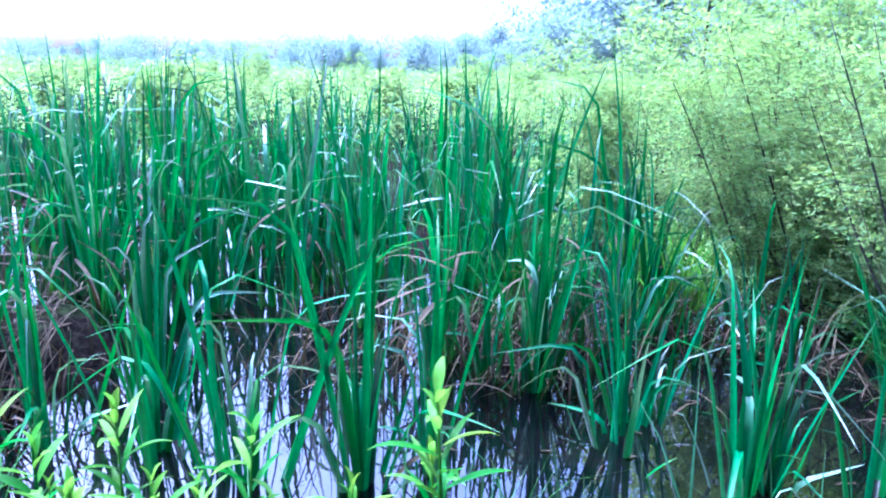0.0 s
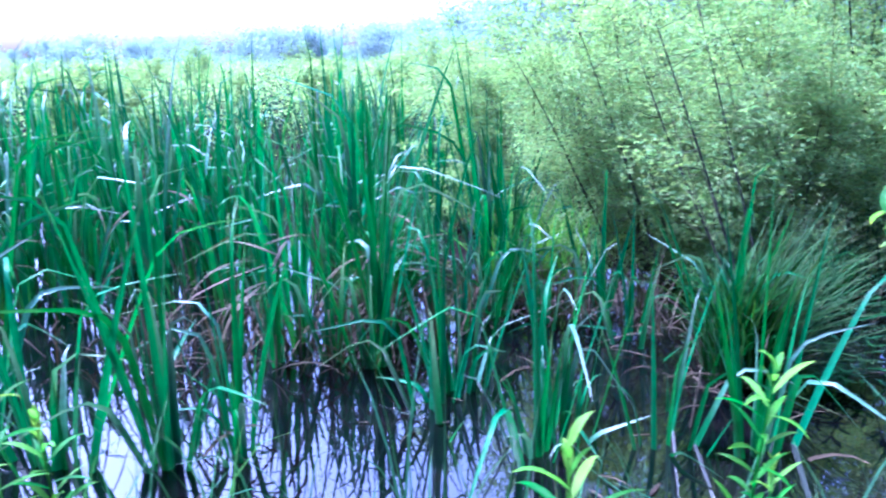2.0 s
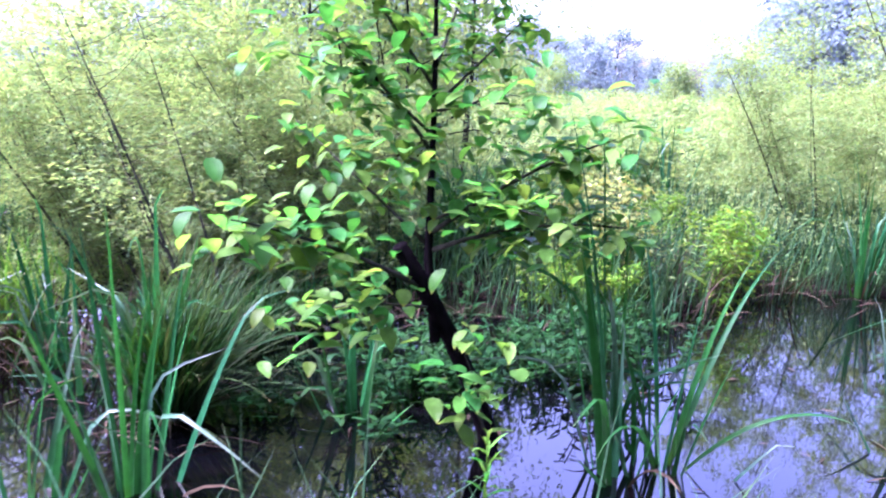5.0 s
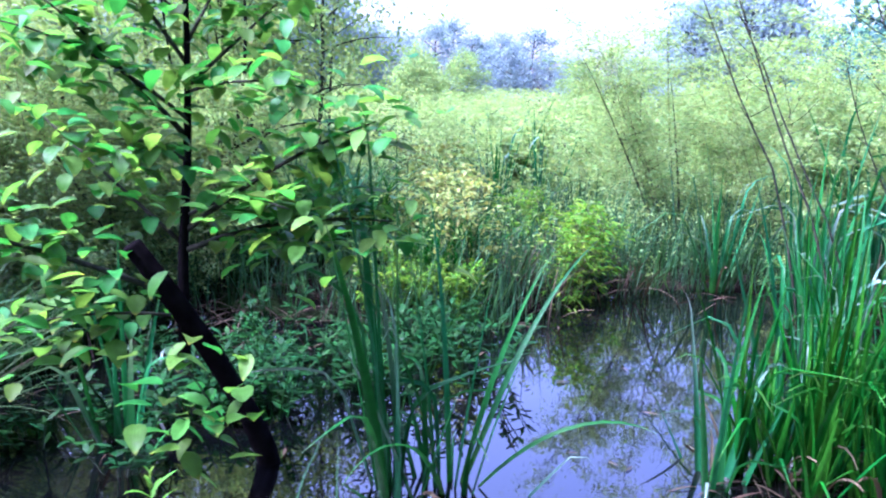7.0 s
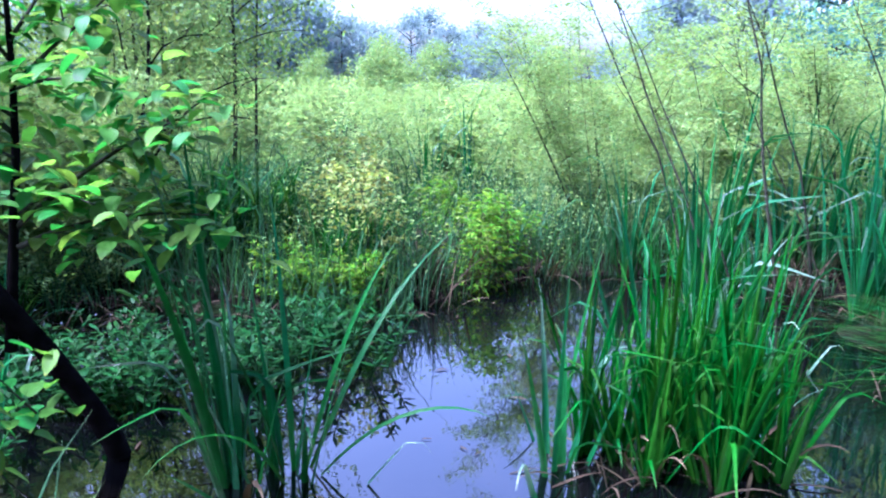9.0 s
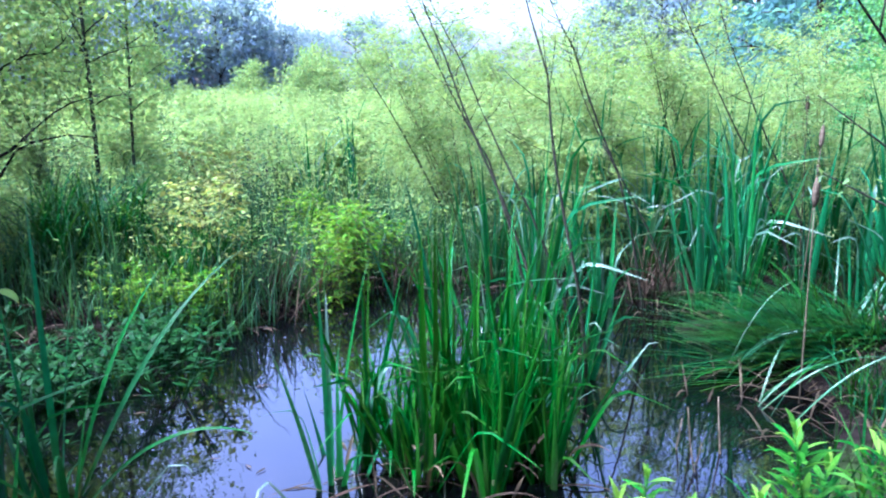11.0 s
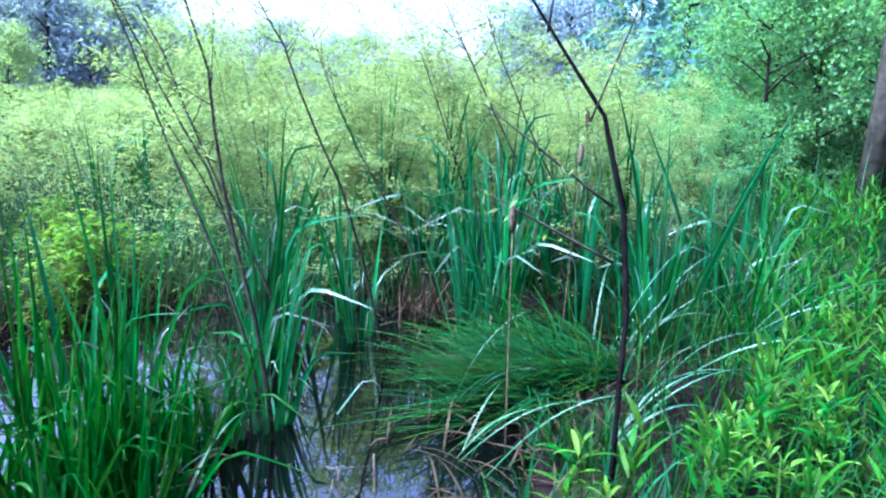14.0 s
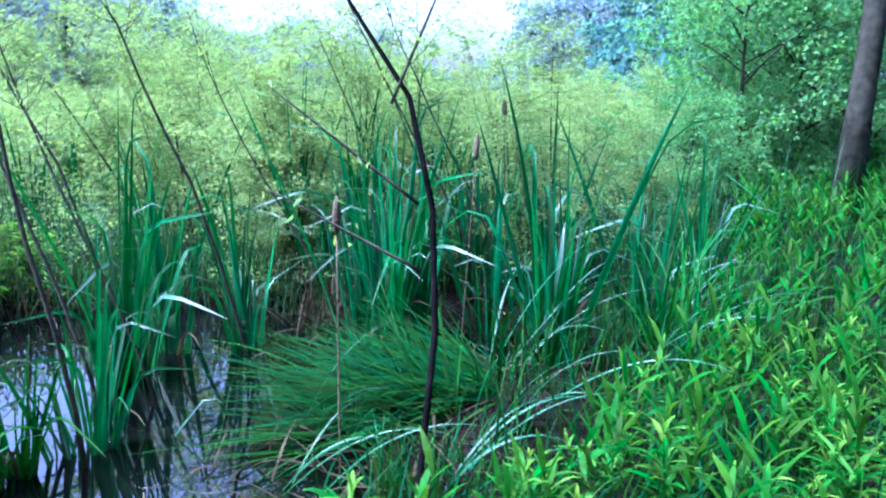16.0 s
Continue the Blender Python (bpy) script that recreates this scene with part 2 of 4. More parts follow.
def tube(B, pts, radii, sides=6):
    """A tapered limb along the points."""
    pts = [np.array(p, float) for p in pts]
    verts, uvs, faces = [], [], []
    for i, p in enumerate(pts):
        d = pts[min(i + 1, len(pts) - 1)] - pts[max(i - 1, 0)]
        d = d / (np.linalg.norm(d) + 1e-9)
        a = np.cross(d, (0.3, 1.0, 0.1))
        a = a / (np.linalg.norm(a) + 1e-9)
        b = np.cross(d, a)
        for k in range(sides):
            w = 2 * math.pi * k / sides
            verts.append(p + radii[i] * (math.cos(w) * a + math.sin(w) * b))
            uvs.append((k / sides, i / len(pts)))
    for i in range(len(pts) - 1):
        for k in range(sides):
            k2 = (k + 1) % sides
            faces.append((i * sides + k, i * sides + k2, (i + 1) * sides + k2, (i + 1) * sides + k))
    faces.append(tuple(range((len(pts) - 1) * sides, len(pts) * sides)))
    faces.append(tuple(reversed(range(sides))))
    B.add(verts, faces, uvs)


def bow(a, b, sag=(0, 0, 0), n=6):
    """Points from a to b with a bow in the middle."""
    a, b, sag = (np.array(q, float) for q in (a, b, sag))
    return [a + (b - a) * s + sag * 4 * s * (1 - s) for s in np.linspace(0, 1, n)]


def small_leaves(B, places, dirs, length, width, r, level=0.0):
    """Many small pointed leaves, each a folded diamond, hung at the places along the dirs; level turns their faces up."""
    n = len(places)
    d = dirs + r.normal(0, 0.35, (n, 3))
    d /= np.linalg.norm(d, axis=1)[:, None] + 1e-9
    s = np.cross(d, r.normal(0, 1, (n, 3)) + np.array((0, 0, level)))
    s /= np.linalg.norm(s, axis=1)[:, None] + 1e-9
    up = np.cross(s, d)
    ln = (length * r.uniform(0.6, 1.25, n))[:, None]
    wd = (width * r.uniform(0.7, 1.2, n))[:, None]
    quad = np.stack([places, places + d * ln * 0.42 - s * wd / 2 + up * wd * 0.2, places + d * ln - up * ln * 0.12,
                     places + d * ln * 0.42 + s * wd / 2 + up * wd * 0.2], 1).reshape(-1, 3)
    k = len(B.v)
    B.v.extend(quad.tolist())
    B.f.extend([(k + 4 * i, k + 4 * i + 1, k + 4 * i + 2, k + 4 * i + 3) for i in range(n)])
    B.uv.extend([(0.5, 0.1), (0.0, 0.5), (0.5, 0.95), (1.0, 0.5)] * n)


def spot(x, y, z=0.0, turn=0.0, size=1.0, tall=1.0):
    return pose(x, y, z, 0, 0, turn) @ Matrix.Diagonal((size, size, size * tall, 1))


# ---- ground, water ----
POND = np.array(((-9, 2.2), (-2, 2.05), (0, 1.95), (2.5, 1.5), (4.2, 0.45), (5.2, 0.05), (6.4, 0.0), (7.0, 0.25), (7.8, 0.45),
                 (9.0, 1.0), (8.9, 1.7), (8.3, 2.6), (7.6, 3.4), (7.0, 3.6), (6.4, 3.65), (5.85, 3.5), (5.3, 3.3), (4.9, 3.7), (4.2, 4.5),
                 (2.8, 4.9), (1.4, 5.4), (-1.5, 7.2), (-9, 9.0)))
HUMPS = ((-2.25, 3.2, 0.55, 0.36), (-2.0, 3.9, 0.6, 0.34), (0.45, 3.95, 0.55, 0.34), (2.3, 3.2, 0.35, 0.32), (-0.5, 3.6, 0.5, 0.18), (3.7, 3.4, 0.8, 0.25), (-2.6, 4.2, 0.9, 0.26),
         (7.85, 0.72, 0.75, 0.26), (5.35, 1.15, 0.45, 0.24), (4.9, 4.7, 0.6, 0.2), (7.9, 1.6, 0.7, 0.3), (7.0, 2.4, 0.5, 0.2), (-0.8, 5.5, 0.9, 0.22))


def shore(x, y):
    """Distance to the pond's edge, in metres, below nought inside it."""
    x, y = np.asarray(x, float), np.asarray(y, float)
    best, inside = np.full(x.shape, 1e9), np.zeros(x.shape, bool)
    for (ax, ay), (bx, by) in zip(POND, np.roll(POND, -1, 0)):
        ex, ey = bx - ax, by - ay
        s = np.clip(((x - ax) * ex + (y - ay) * ey) / (ex * ex + ey * ey), 0, 1)
        best = np.minimum(best, np.hypot(x - ax - s * ex, y - ay - s * ey))
        cross = ((ay > y) != (by > y)) & (x < (bx - ax) * (y - ay) / (by - ay + 1e-12) + ax)
        inside ^= cross
    return np.where(inside, -best, best)


def height(x, y):
    x, y = np.asarray(x, float), np.asarray(y, float)
    d = shore(x, y)
    z = np.where(d < 0, -0.28 * np.clip(-d / 0.5, 0, 1), 0.10 * np.clip(d / 0.35, 0, 1))
    z = z + 0.025 * np.sin(3.1 * x + 1.3 * y) * np.sin(2.3 * y - 0.7 * x) + 0.015 * np.sin(7.3 * x) * np.sin(6.1 * y + 1)
    for hx, hy, r, h in HUMPS:
        z = z + h * np.exp(-((x - hx) ** 2 + (y - hy) ** 2) / (2 * (r * 0.6) ** 2))
    rise = np.clip((x - 8.5) / 8, 0, 1) * np.clip((3.5 - y + 0.25 * (x - 8)) / 4, 0, 1)
    far = np.clip((np.hypot(x, y) - 40) / 60, 0, 1)
    return z + 0.55 * rise * (d > 0) + 0.8 * far


def hz(x, y):
    return float(height(np.array([x]), np.array([y]))[0])


def axis(lo, hi, step, reach):
    mid = list(np.arange(lo, hi + step / 2, step))
    left, right, g = [], [], step
    a, b = lo, hi
    while a > -reach:
        g *= 1.22
        a, b = a - g, b + g
        left.insert(0, a)
        right.append(b)
    return np.array(left + mid + right)


gx, gy = axis(-6, 11, 0.1, 900), axis(-4, 8, 0.1, 900)
X, Y = np.meshgrid(gx, gy)
Z = height(X, Y)
nx, ny = len(gx), len(gy)
G = Build()
G.v = np.stack([X.ravel(), Y.ravel(), Z.ravel()], 1).tolist()
G.uv = [(0, 0)] * len(G.v)
G.f = [(j * nx + i, j * nx + i + 1, (j + 1) * nx + i + 1, (j + 1) * nx + i) for j in range(ny - 1) for i in range(nx - 1)]
tagged(new("ground", G.mesh("ground", MUD)), "dark marsh mud with moss and dead litter", "ground", kind="structure")
Wt = Build()
Wt.add([(-9.5, 1.0, 0), (9.6, -0.6, 0), (9.6, 5.5, 0), (-9.5, 9.5, 0)], [(0, 1, 2, 3)], [(0, 0)] * 4)
tagged(new("water", Wt.mesh("water", WATER, False)), "still dark pond water mirroring sky and reeds", "water", kind="structure")


# ---- cattails ----
def cattail(seed, tall, leaves, material=CATTAIL, droop=0.3, width=0.033, splay=0.15):
    """A cattail: a flat fan of strap leaves out of one sheathed base, some of them folded over."""
    r = np.random.default_rng(seed)
    t = thing("cattail", "tall green cattail with strap leaves standing in dark water", "cattail", "cattails in the pond")
    for i in range(leaves):
        B = Build()
        off = r.normal(0, 1.0)
        kink = (r.uniform(0.5, 0.88), r.uniform(0.9, 1.9)) if r.random() < droop else None
        head = (0.0 if off > 0 else math.pi) + r.normal(0, 1.0)
        blade(B, (0.03 * off, r.normal(0, 0.018), -0.12), head, min(0.6, abs(r.normal(0, 1.2)) * splay) + 0.01, r.uniform(-0.05, 0.4),
              (tall + 0.12) * r.uniform(0.45, 1.0), width * r.uniform(0.55, 1.1), 13, "strap", kink, r.uniform(-1.6, 1.6))
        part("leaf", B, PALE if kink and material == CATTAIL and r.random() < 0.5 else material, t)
    for _ in range(1):
        B = Build()
        a = r.uniform(0, 6.28)
        blade(B, (0.05 * math.cos(a), 0.05 * math.sin(a), 0.0), a, r.uniform(0.2, 0.6), r.uniform(1.2, 2.6), tall * r.uniform(0.3, 0.5), width * r.uniform(0.4, 0.8), 8, "strap", None, 0.6)
        part("dead_leaf", B, DEAD, t, "withered tan leaf")
    return t


def scatter_copies(kinds, places):
    """The first place of each kind keeps the built thing; the rest are copies."""
    used = set()
    for k, m in places:
        ob = kinds[k]
        if k not in used:
            used.add(k)
            ob.matrix_basis = m
        else:
            c = copy_thing(ob, Matrix())
            c.matrix_basis = m
    for k, ob in enumerate(kinds):
        if k not in used:
            for o in (*ob.children_recursive, ob):
                bpy.data.objects.remove(o)


cat_kinds = [cattail(11, 1.5, 15, droop=0.55, width=0.042), cattail(12, 1.62, 16, droop=0.5, width=0.042), cattail(13, 1.35, 14, droop=0.6, width=0.038), cattail(14, 1.8, 16, droop=0.45, width=0.042),
             cattail(15, 1.45, 15, droop=0.55, splay=0.2), cattail(16, 1.15, 13, droop=0.45, splay=0.22)]
fresh_kinds = [cattail(21, 1.0, 20, FRESH, 0.3, 0.026, 0.14), cattail(22, 0.78, 22, FRESH, 0.4, 0.026, 0.2), cattail(23, 1.2, 16, FRESH, 0.25, 0.028, 0.11)]
WEST_CATTAILS = ((-1.6, 2.85, 0), (-1.12, 2.75, 1), (-1.35, 3.3, 3), (-0.75, 2.62, 1), (-0.27, 2.63, 3), (0.0, 2.65, 0), (-0.01, 3.64, 2),
                 (0.5, 3.52, 2), (0.95, 3.15, 2), (0.83, 3.02, 5), (1.22, 2.62, 1), (1.34, 2.64, 0), (1.73, 2.6, 5), (2.1, 2.55, 4),
                 (3.13, 2.9, 5), (-2.2, 3.3, 1), (-2.0, 2.7, 4), (0.28, 3.67, 5), (2.25, 3.3, 2), (1.5, 4.1, 5), (1.85, 4.2, 2), (1.2, 4.25, 2), (1.95, 3.8, 5), (1.0, 4.0, 5))
MIDDLE_CATTAILS = ((3.92, 1.92, 3), (4.09, 1.86, 5), (5.02, 1.35, 5), (5.9, 1.35, 3), (5.78, 1.5, 1), (6.9, 2.1, 3), (7.02, 2.2, 1), (6.75, 1.95, 2), (6.52, 1.45, 2), (6.6, 1.5, 5))
EAST_CATTAILS = ((7.6, 3.3, 1), (7.85, 2.65, 0), (8.45, 3.0, 3), (8.6, 1.75, 1), (8.42, 1.8, 3), (8.32, 1.83, 3), (8.25, 1.6, 0),
                 (8.15, 1.75, 1), (8.9, 1.05, 0), (8.7, 0.75, 4), (9.3, 0.6, 1), (7.45, 6.0, 1),
                 (7.8, 5.7, 0), (7.3, 2.45, 0), (7.66, 2.2, 2))
FRESH_CATTAILS = ((5.2, 1.4, 0), (5.36, 1.36, 1), (5.59, 1.17, 0), (5.76, 1.1, 2), (5.48, 1.02, 1), (5.7, 0.84, 1), (5.57, 0.93, 0), (5.42, 1.2, 2), (5.82, 0.95, 1), (5.3, 1.28, 1), (5.54, 1.25, 2), (5.67, 1.0, 0), (5.45, 0.9, 1), (5.28, 1.1, 1), (5.72, 1.3, 1), (5.95, 1.15, 1), (6.12, 1.3, 1), (6.02, 1.42, 0), (6.28, 1.42, 1))
scatter_copies(cat_kinds, [(k, spot(x, y, min(0.0, hz(x, y)) + 0.0 if shore(x, y) < 0 else hz(x, y), U(0, 360), U(0.92, 1.06))) for x, y, k in WEST_CATTAILS + MIDDLE_CATTAILS + EAST_CATTAILS]
               + [(int(U(0, 6)), spot(x, y, max(0.0, hz(x, y)), U(0, 360), U(0.9, 1.1))) for x, y in
                  [(U(-3.6, 1.5), U(3.3, 5.8)) for _ in range(24)] + [(U(7.9, 10.6), U(0.5, 2.7)) for _ in range(16)]])
scatter_copies(fresh_kinds, [(k, spot(x, y, max(0, hz(x, y)), U(0, 360), U(0.9, 1.1))) for x, y, k in FRESH_CATTAILS])


def stuff(name, label, category, B, material):
    return tagged(new(name, B.mesh(name, material)), label, category, kind="stuff")


def reed_bed():
    B, P = Build(), Build()
    r = np.random.default_rng(31)
    for _ in range(150):
        y = r.uniform(4.4, 8.8)
        x = r.uniform(-0.75 * y - 1, 0.2 * y)
        z = max(0.0, hz(x, y))
        for _ in range(8):
            a = r.uniform(0, 6.28)
            kink = (r.uniform(0.55, 0.86), r.uniform(0.9, 1.7)) if r.random() < 0.65 else None
            tall = r.uniform(1.5, 1.95) if r.random() < 0.15 else r.uniform(0.8, 1.5)
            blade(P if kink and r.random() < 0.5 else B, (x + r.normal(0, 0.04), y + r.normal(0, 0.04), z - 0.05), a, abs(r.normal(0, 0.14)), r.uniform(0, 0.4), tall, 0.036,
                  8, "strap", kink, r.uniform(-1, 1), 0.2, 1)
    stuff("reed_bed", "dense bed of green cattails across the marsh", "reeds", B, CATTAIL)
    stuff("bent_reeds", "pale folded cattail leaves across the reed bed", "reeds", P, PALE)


reed_bed()


def litter():
    B = Build()
    r = np.random.default_rng(33)
    tall_spots = ((1.6, 4.3, 0.4, 130), (2.1, 4.0, 0.25, 60), (-2.3, 3.2, 0.5, 200), (-2.0, 3.0, 0.3, 80), (0.45, 3.95, 0.5, 260), (-2.7, 3.4, 0.7, 130), (-3.2, 5.2, 0.9, 140), (-0.5, 3.7, 0.6, 110), (8.16, 2.2, 0.22, 70), (5.9, 3.7, 0.3, 70), (6.45, 3.8, 0.3, 80), (6.9, 3.7, 0.3, 60), (2.4, 3.5, 0.12, 30))
    low_spots = ((-2.6, 4.2, 0.9, 160), (2.3, 3.3, 0.4, 60), (-0.8, 5.5, 1.0, 150), (6.6, 4.4, 0.8, 90), (7.6, 3.8, 0.7, 60), (8.6, 2.3, 0.7, 70), (5.6, 3.7, 0.4, 60),
                 (3.6, 4.6, 0.9, 160), (1.8, 5.4, 0.8, 140), (7.2, 0.5, 0.5, 90), (8.2, 1.2, 0.6, 120), (5.4, 1.1, 0.4, 60), (4.9, 4.3, 0.6, 90), (4.2, 4.2, 0.5, 80))
    for tall, (x0, y0, s, n) in [(True, q) for q in tall_spots] + [(False, q) for q in low_spots]:
        for _ in range(n):
            x, y = r.normal(x0, s * 0.6), r.normal(y0, s * 0.6)
            z = max(0.0, hz(x, y))
            blade(B, (x, y, z), r.uniform(0, 6.28), r.uniform(0.1, 1.2) if tall else r.uniform(0.8, 1.45), r.uniform(0.4, 1.4), r.uniform(0.25, 0.6) if tall else r.uniform(0.12, 0.4),
                  r.uniform(0.006, 0.014), 6, "strap", None, r.uniform(-1, 1), 0.2, 1)
    for _ in range(15):
        x0, y0 = r.uniform(-3.4, 1.5), r.uniform(3.2, 6.0)
        for _ in range(11):
            a = r.uniform(0, 6.28)
            top = r.uniform(0.35, 0.75)
            blade(B, (x0 + r.normal(0, 0.05), y0 + r.normal(0, 0.05), top), a, r.uniform(1.2, 2.0), r.uniform(0.8, 1.4), r.uniform(0.3, 0.65), r.uniform(0.01, 0.026), 7, "strap", None, r.uniform(-1, 1), 0.2, 1)
    stuff("dead_reed_litter", "tangled tan and brown dead reed leaves", "dead leaves", B, DEAD)


litter()


# ---- sedge tussocks ----
def tussock(name, seed, blades, length, width, material, label, droop=1.5, lean=0.25, drift=(0, 0), spread=0.12, category="sedge", flat=0.05):
    """A tussock: its outer blades one by one, the fine rest as one part."""
    r = np.random.default_rng(seed)
    t = thing(name, label, category, "grass and sedge tussocks")
    rest = Build()
    for i in range(blades):
        B = Build() if i < 24 else rest
        a = r.uniform(0, 6.28)
        hx, hy = math.cos(a) + drift[0], math.sin(a) + drift[1]
        rad = spread * math.sqrt(r.random())
        a2 = r.uniform(0, 6.28)
        blade(B, (rad * math.cos(a2), rad * math.sin(a2), -0.03), math.atan2(hy, hx), abs(r.normal(0, lean)) + flat * r.uniform(0.3, 1.0), r.uniform(0.5, 1.0) * droop,
              length * r.uniform(0.5, 1.0), width * r.uniform(0.7, 1.3), 8, "strap", None, r.uniform(-0.5, 0.5), 0.2, 1)
        if i < 24:
            part("blade", B, material, t)
    tagged(part("foliage", rest, material, t), kind="stuff")
    return t


def sweep(seed, blades, length, heading, size, label, width=0.007, material=SEDGE, rise=0.95):
    """A mound of fine sedge combed over to one side: its blades rise, arch and hang the same way."""
    r = np.random.default_rng(seed)
    t = thing("sedge_tussock", label, "sedge", "grass and sedge tussocks")
    rest = Build()
    for i in range(blades):
        B = Build() if i < 24 else rest
        a, rad = r.uniform(0, 6.28), size * math.sqrt(r.random())
        blade(B, (rad * math.cos(a), rad * math.sin(a), -0.03), heading + r.normal(0, 0.6), abs(r.normal(rise, 0.34)), r.uniform(0.15, 1.3),
              length * r.uniform(0.45, 1.1), width * r.uniform(0.7, 1.4), 9, "strap", None, r.uniform(-0.4, 0.4), 0.2, 1)
        if i < 24:
            part("blade", B, material, t)
    tagged(part("foliage", rest, material, t), kind="stuff")
    return t


TAN, MOUND, ARCH = "tan and green drooping sedge tussock in the pond", "mounded fine green sedge leaning over the water", "arching green grass clump with pale shining blades"
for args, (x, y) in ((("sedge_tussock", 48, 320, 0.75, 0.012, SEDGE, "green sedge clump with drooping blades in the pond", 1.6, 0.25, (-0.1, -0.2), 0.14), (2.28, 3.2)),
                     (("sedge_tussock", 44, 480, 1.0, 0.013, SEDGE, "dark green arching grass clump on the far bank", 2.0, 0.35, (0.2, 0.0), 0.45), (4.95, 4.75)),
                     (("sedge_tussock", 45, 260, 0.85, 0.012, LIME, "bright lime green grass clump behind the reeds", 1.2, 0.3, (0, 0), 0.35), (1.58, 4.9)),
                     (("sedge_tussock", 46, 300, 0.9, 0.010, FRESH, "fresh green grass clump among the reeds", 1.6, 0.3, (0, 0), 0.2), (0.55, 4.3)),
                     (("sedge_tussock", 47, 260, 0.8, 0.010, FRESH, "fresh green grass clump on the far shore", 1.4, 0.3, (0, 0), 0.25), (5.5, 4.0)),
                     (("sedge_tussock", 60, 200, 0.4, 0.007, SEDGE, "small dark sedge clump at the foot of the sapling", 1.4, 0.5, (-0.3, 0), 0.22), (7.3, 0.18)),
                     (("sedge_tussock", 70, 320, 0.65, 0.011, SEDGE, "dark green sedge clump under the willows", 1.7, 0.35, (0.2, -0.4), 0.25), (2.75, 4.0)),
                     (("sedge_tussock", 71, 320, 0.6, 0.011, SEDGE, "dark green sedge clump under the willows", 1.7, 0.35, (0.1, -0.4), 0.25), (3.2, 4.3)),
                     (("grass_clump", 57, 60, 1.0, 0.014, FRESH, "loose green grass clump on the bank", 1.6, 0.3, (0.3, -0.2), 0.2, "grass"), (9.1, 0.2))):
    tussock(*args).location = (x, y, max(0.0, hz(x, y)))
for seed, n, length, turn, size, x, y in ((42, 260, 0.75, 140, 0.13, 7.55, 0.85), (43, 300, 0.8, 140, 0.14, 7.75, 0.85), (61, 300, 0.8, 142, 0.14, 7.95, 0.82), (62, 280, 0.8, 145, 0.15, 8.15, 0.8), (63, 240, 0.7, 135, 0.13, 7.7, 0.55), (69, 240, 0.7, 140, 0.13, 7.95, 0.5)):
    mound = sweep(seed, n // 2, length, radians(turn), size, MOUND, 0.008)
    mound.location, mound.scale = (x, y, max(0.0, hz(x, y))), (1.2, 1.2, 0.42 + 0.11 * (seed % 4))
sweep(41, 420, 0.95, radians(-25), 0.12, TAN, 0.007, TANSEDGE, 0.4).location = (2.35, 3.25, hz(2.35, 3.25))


def arching_grass(seed, n, length, heading):
    """Long single blades that rise and arch over the same way, with shining upper faces."""
    r = np.random.default_rng(seed)
    t = thing("grass_clump", ARCH, "grass", "grass and sedge tussocks")
    for i in range(n):
        B = Build()
        blade(B, (r.normal(0, 0.06), r.normal(0, 0.06), -0.03), heading + r.normal(0, 0.4), r.uniform(0.4, 0.85), r.uniform(0.9, 1.7), 0.9 * length * r.uniform(0.6, 1.1),
              0.013 * r.uniform(0.8, 1.3), 12, "strap", None, r.uniform(-0.5, 0.5), 0.2)
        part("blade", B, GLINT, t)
    return t


for seed, n, length, turn, x, y in ((49, 5, 0.95, -40, 6.95, 0.6), (50, 5, 0.9, -30, 7.3, 1.0), (56, 5, 1.0, -50, 7.4, 0.15), (58, 6, 1.05, -45, 7.75, 0.25), (64, 6, 1.0, -35, 8.2, 0.6), (65, 6, 1.0, -30, 8.5, 0.85),
                                    (66, 6, 1.1, -50, 8.7, 0.3), (67, 5, 1.0, -40, 9.2, 0.5), (68, 4, 0.8, 10, 5.75, 0.9)):
    arching_grass(seed, n, length, radians(turn)).location = (x, y, max(0.0, hz(x, y)))


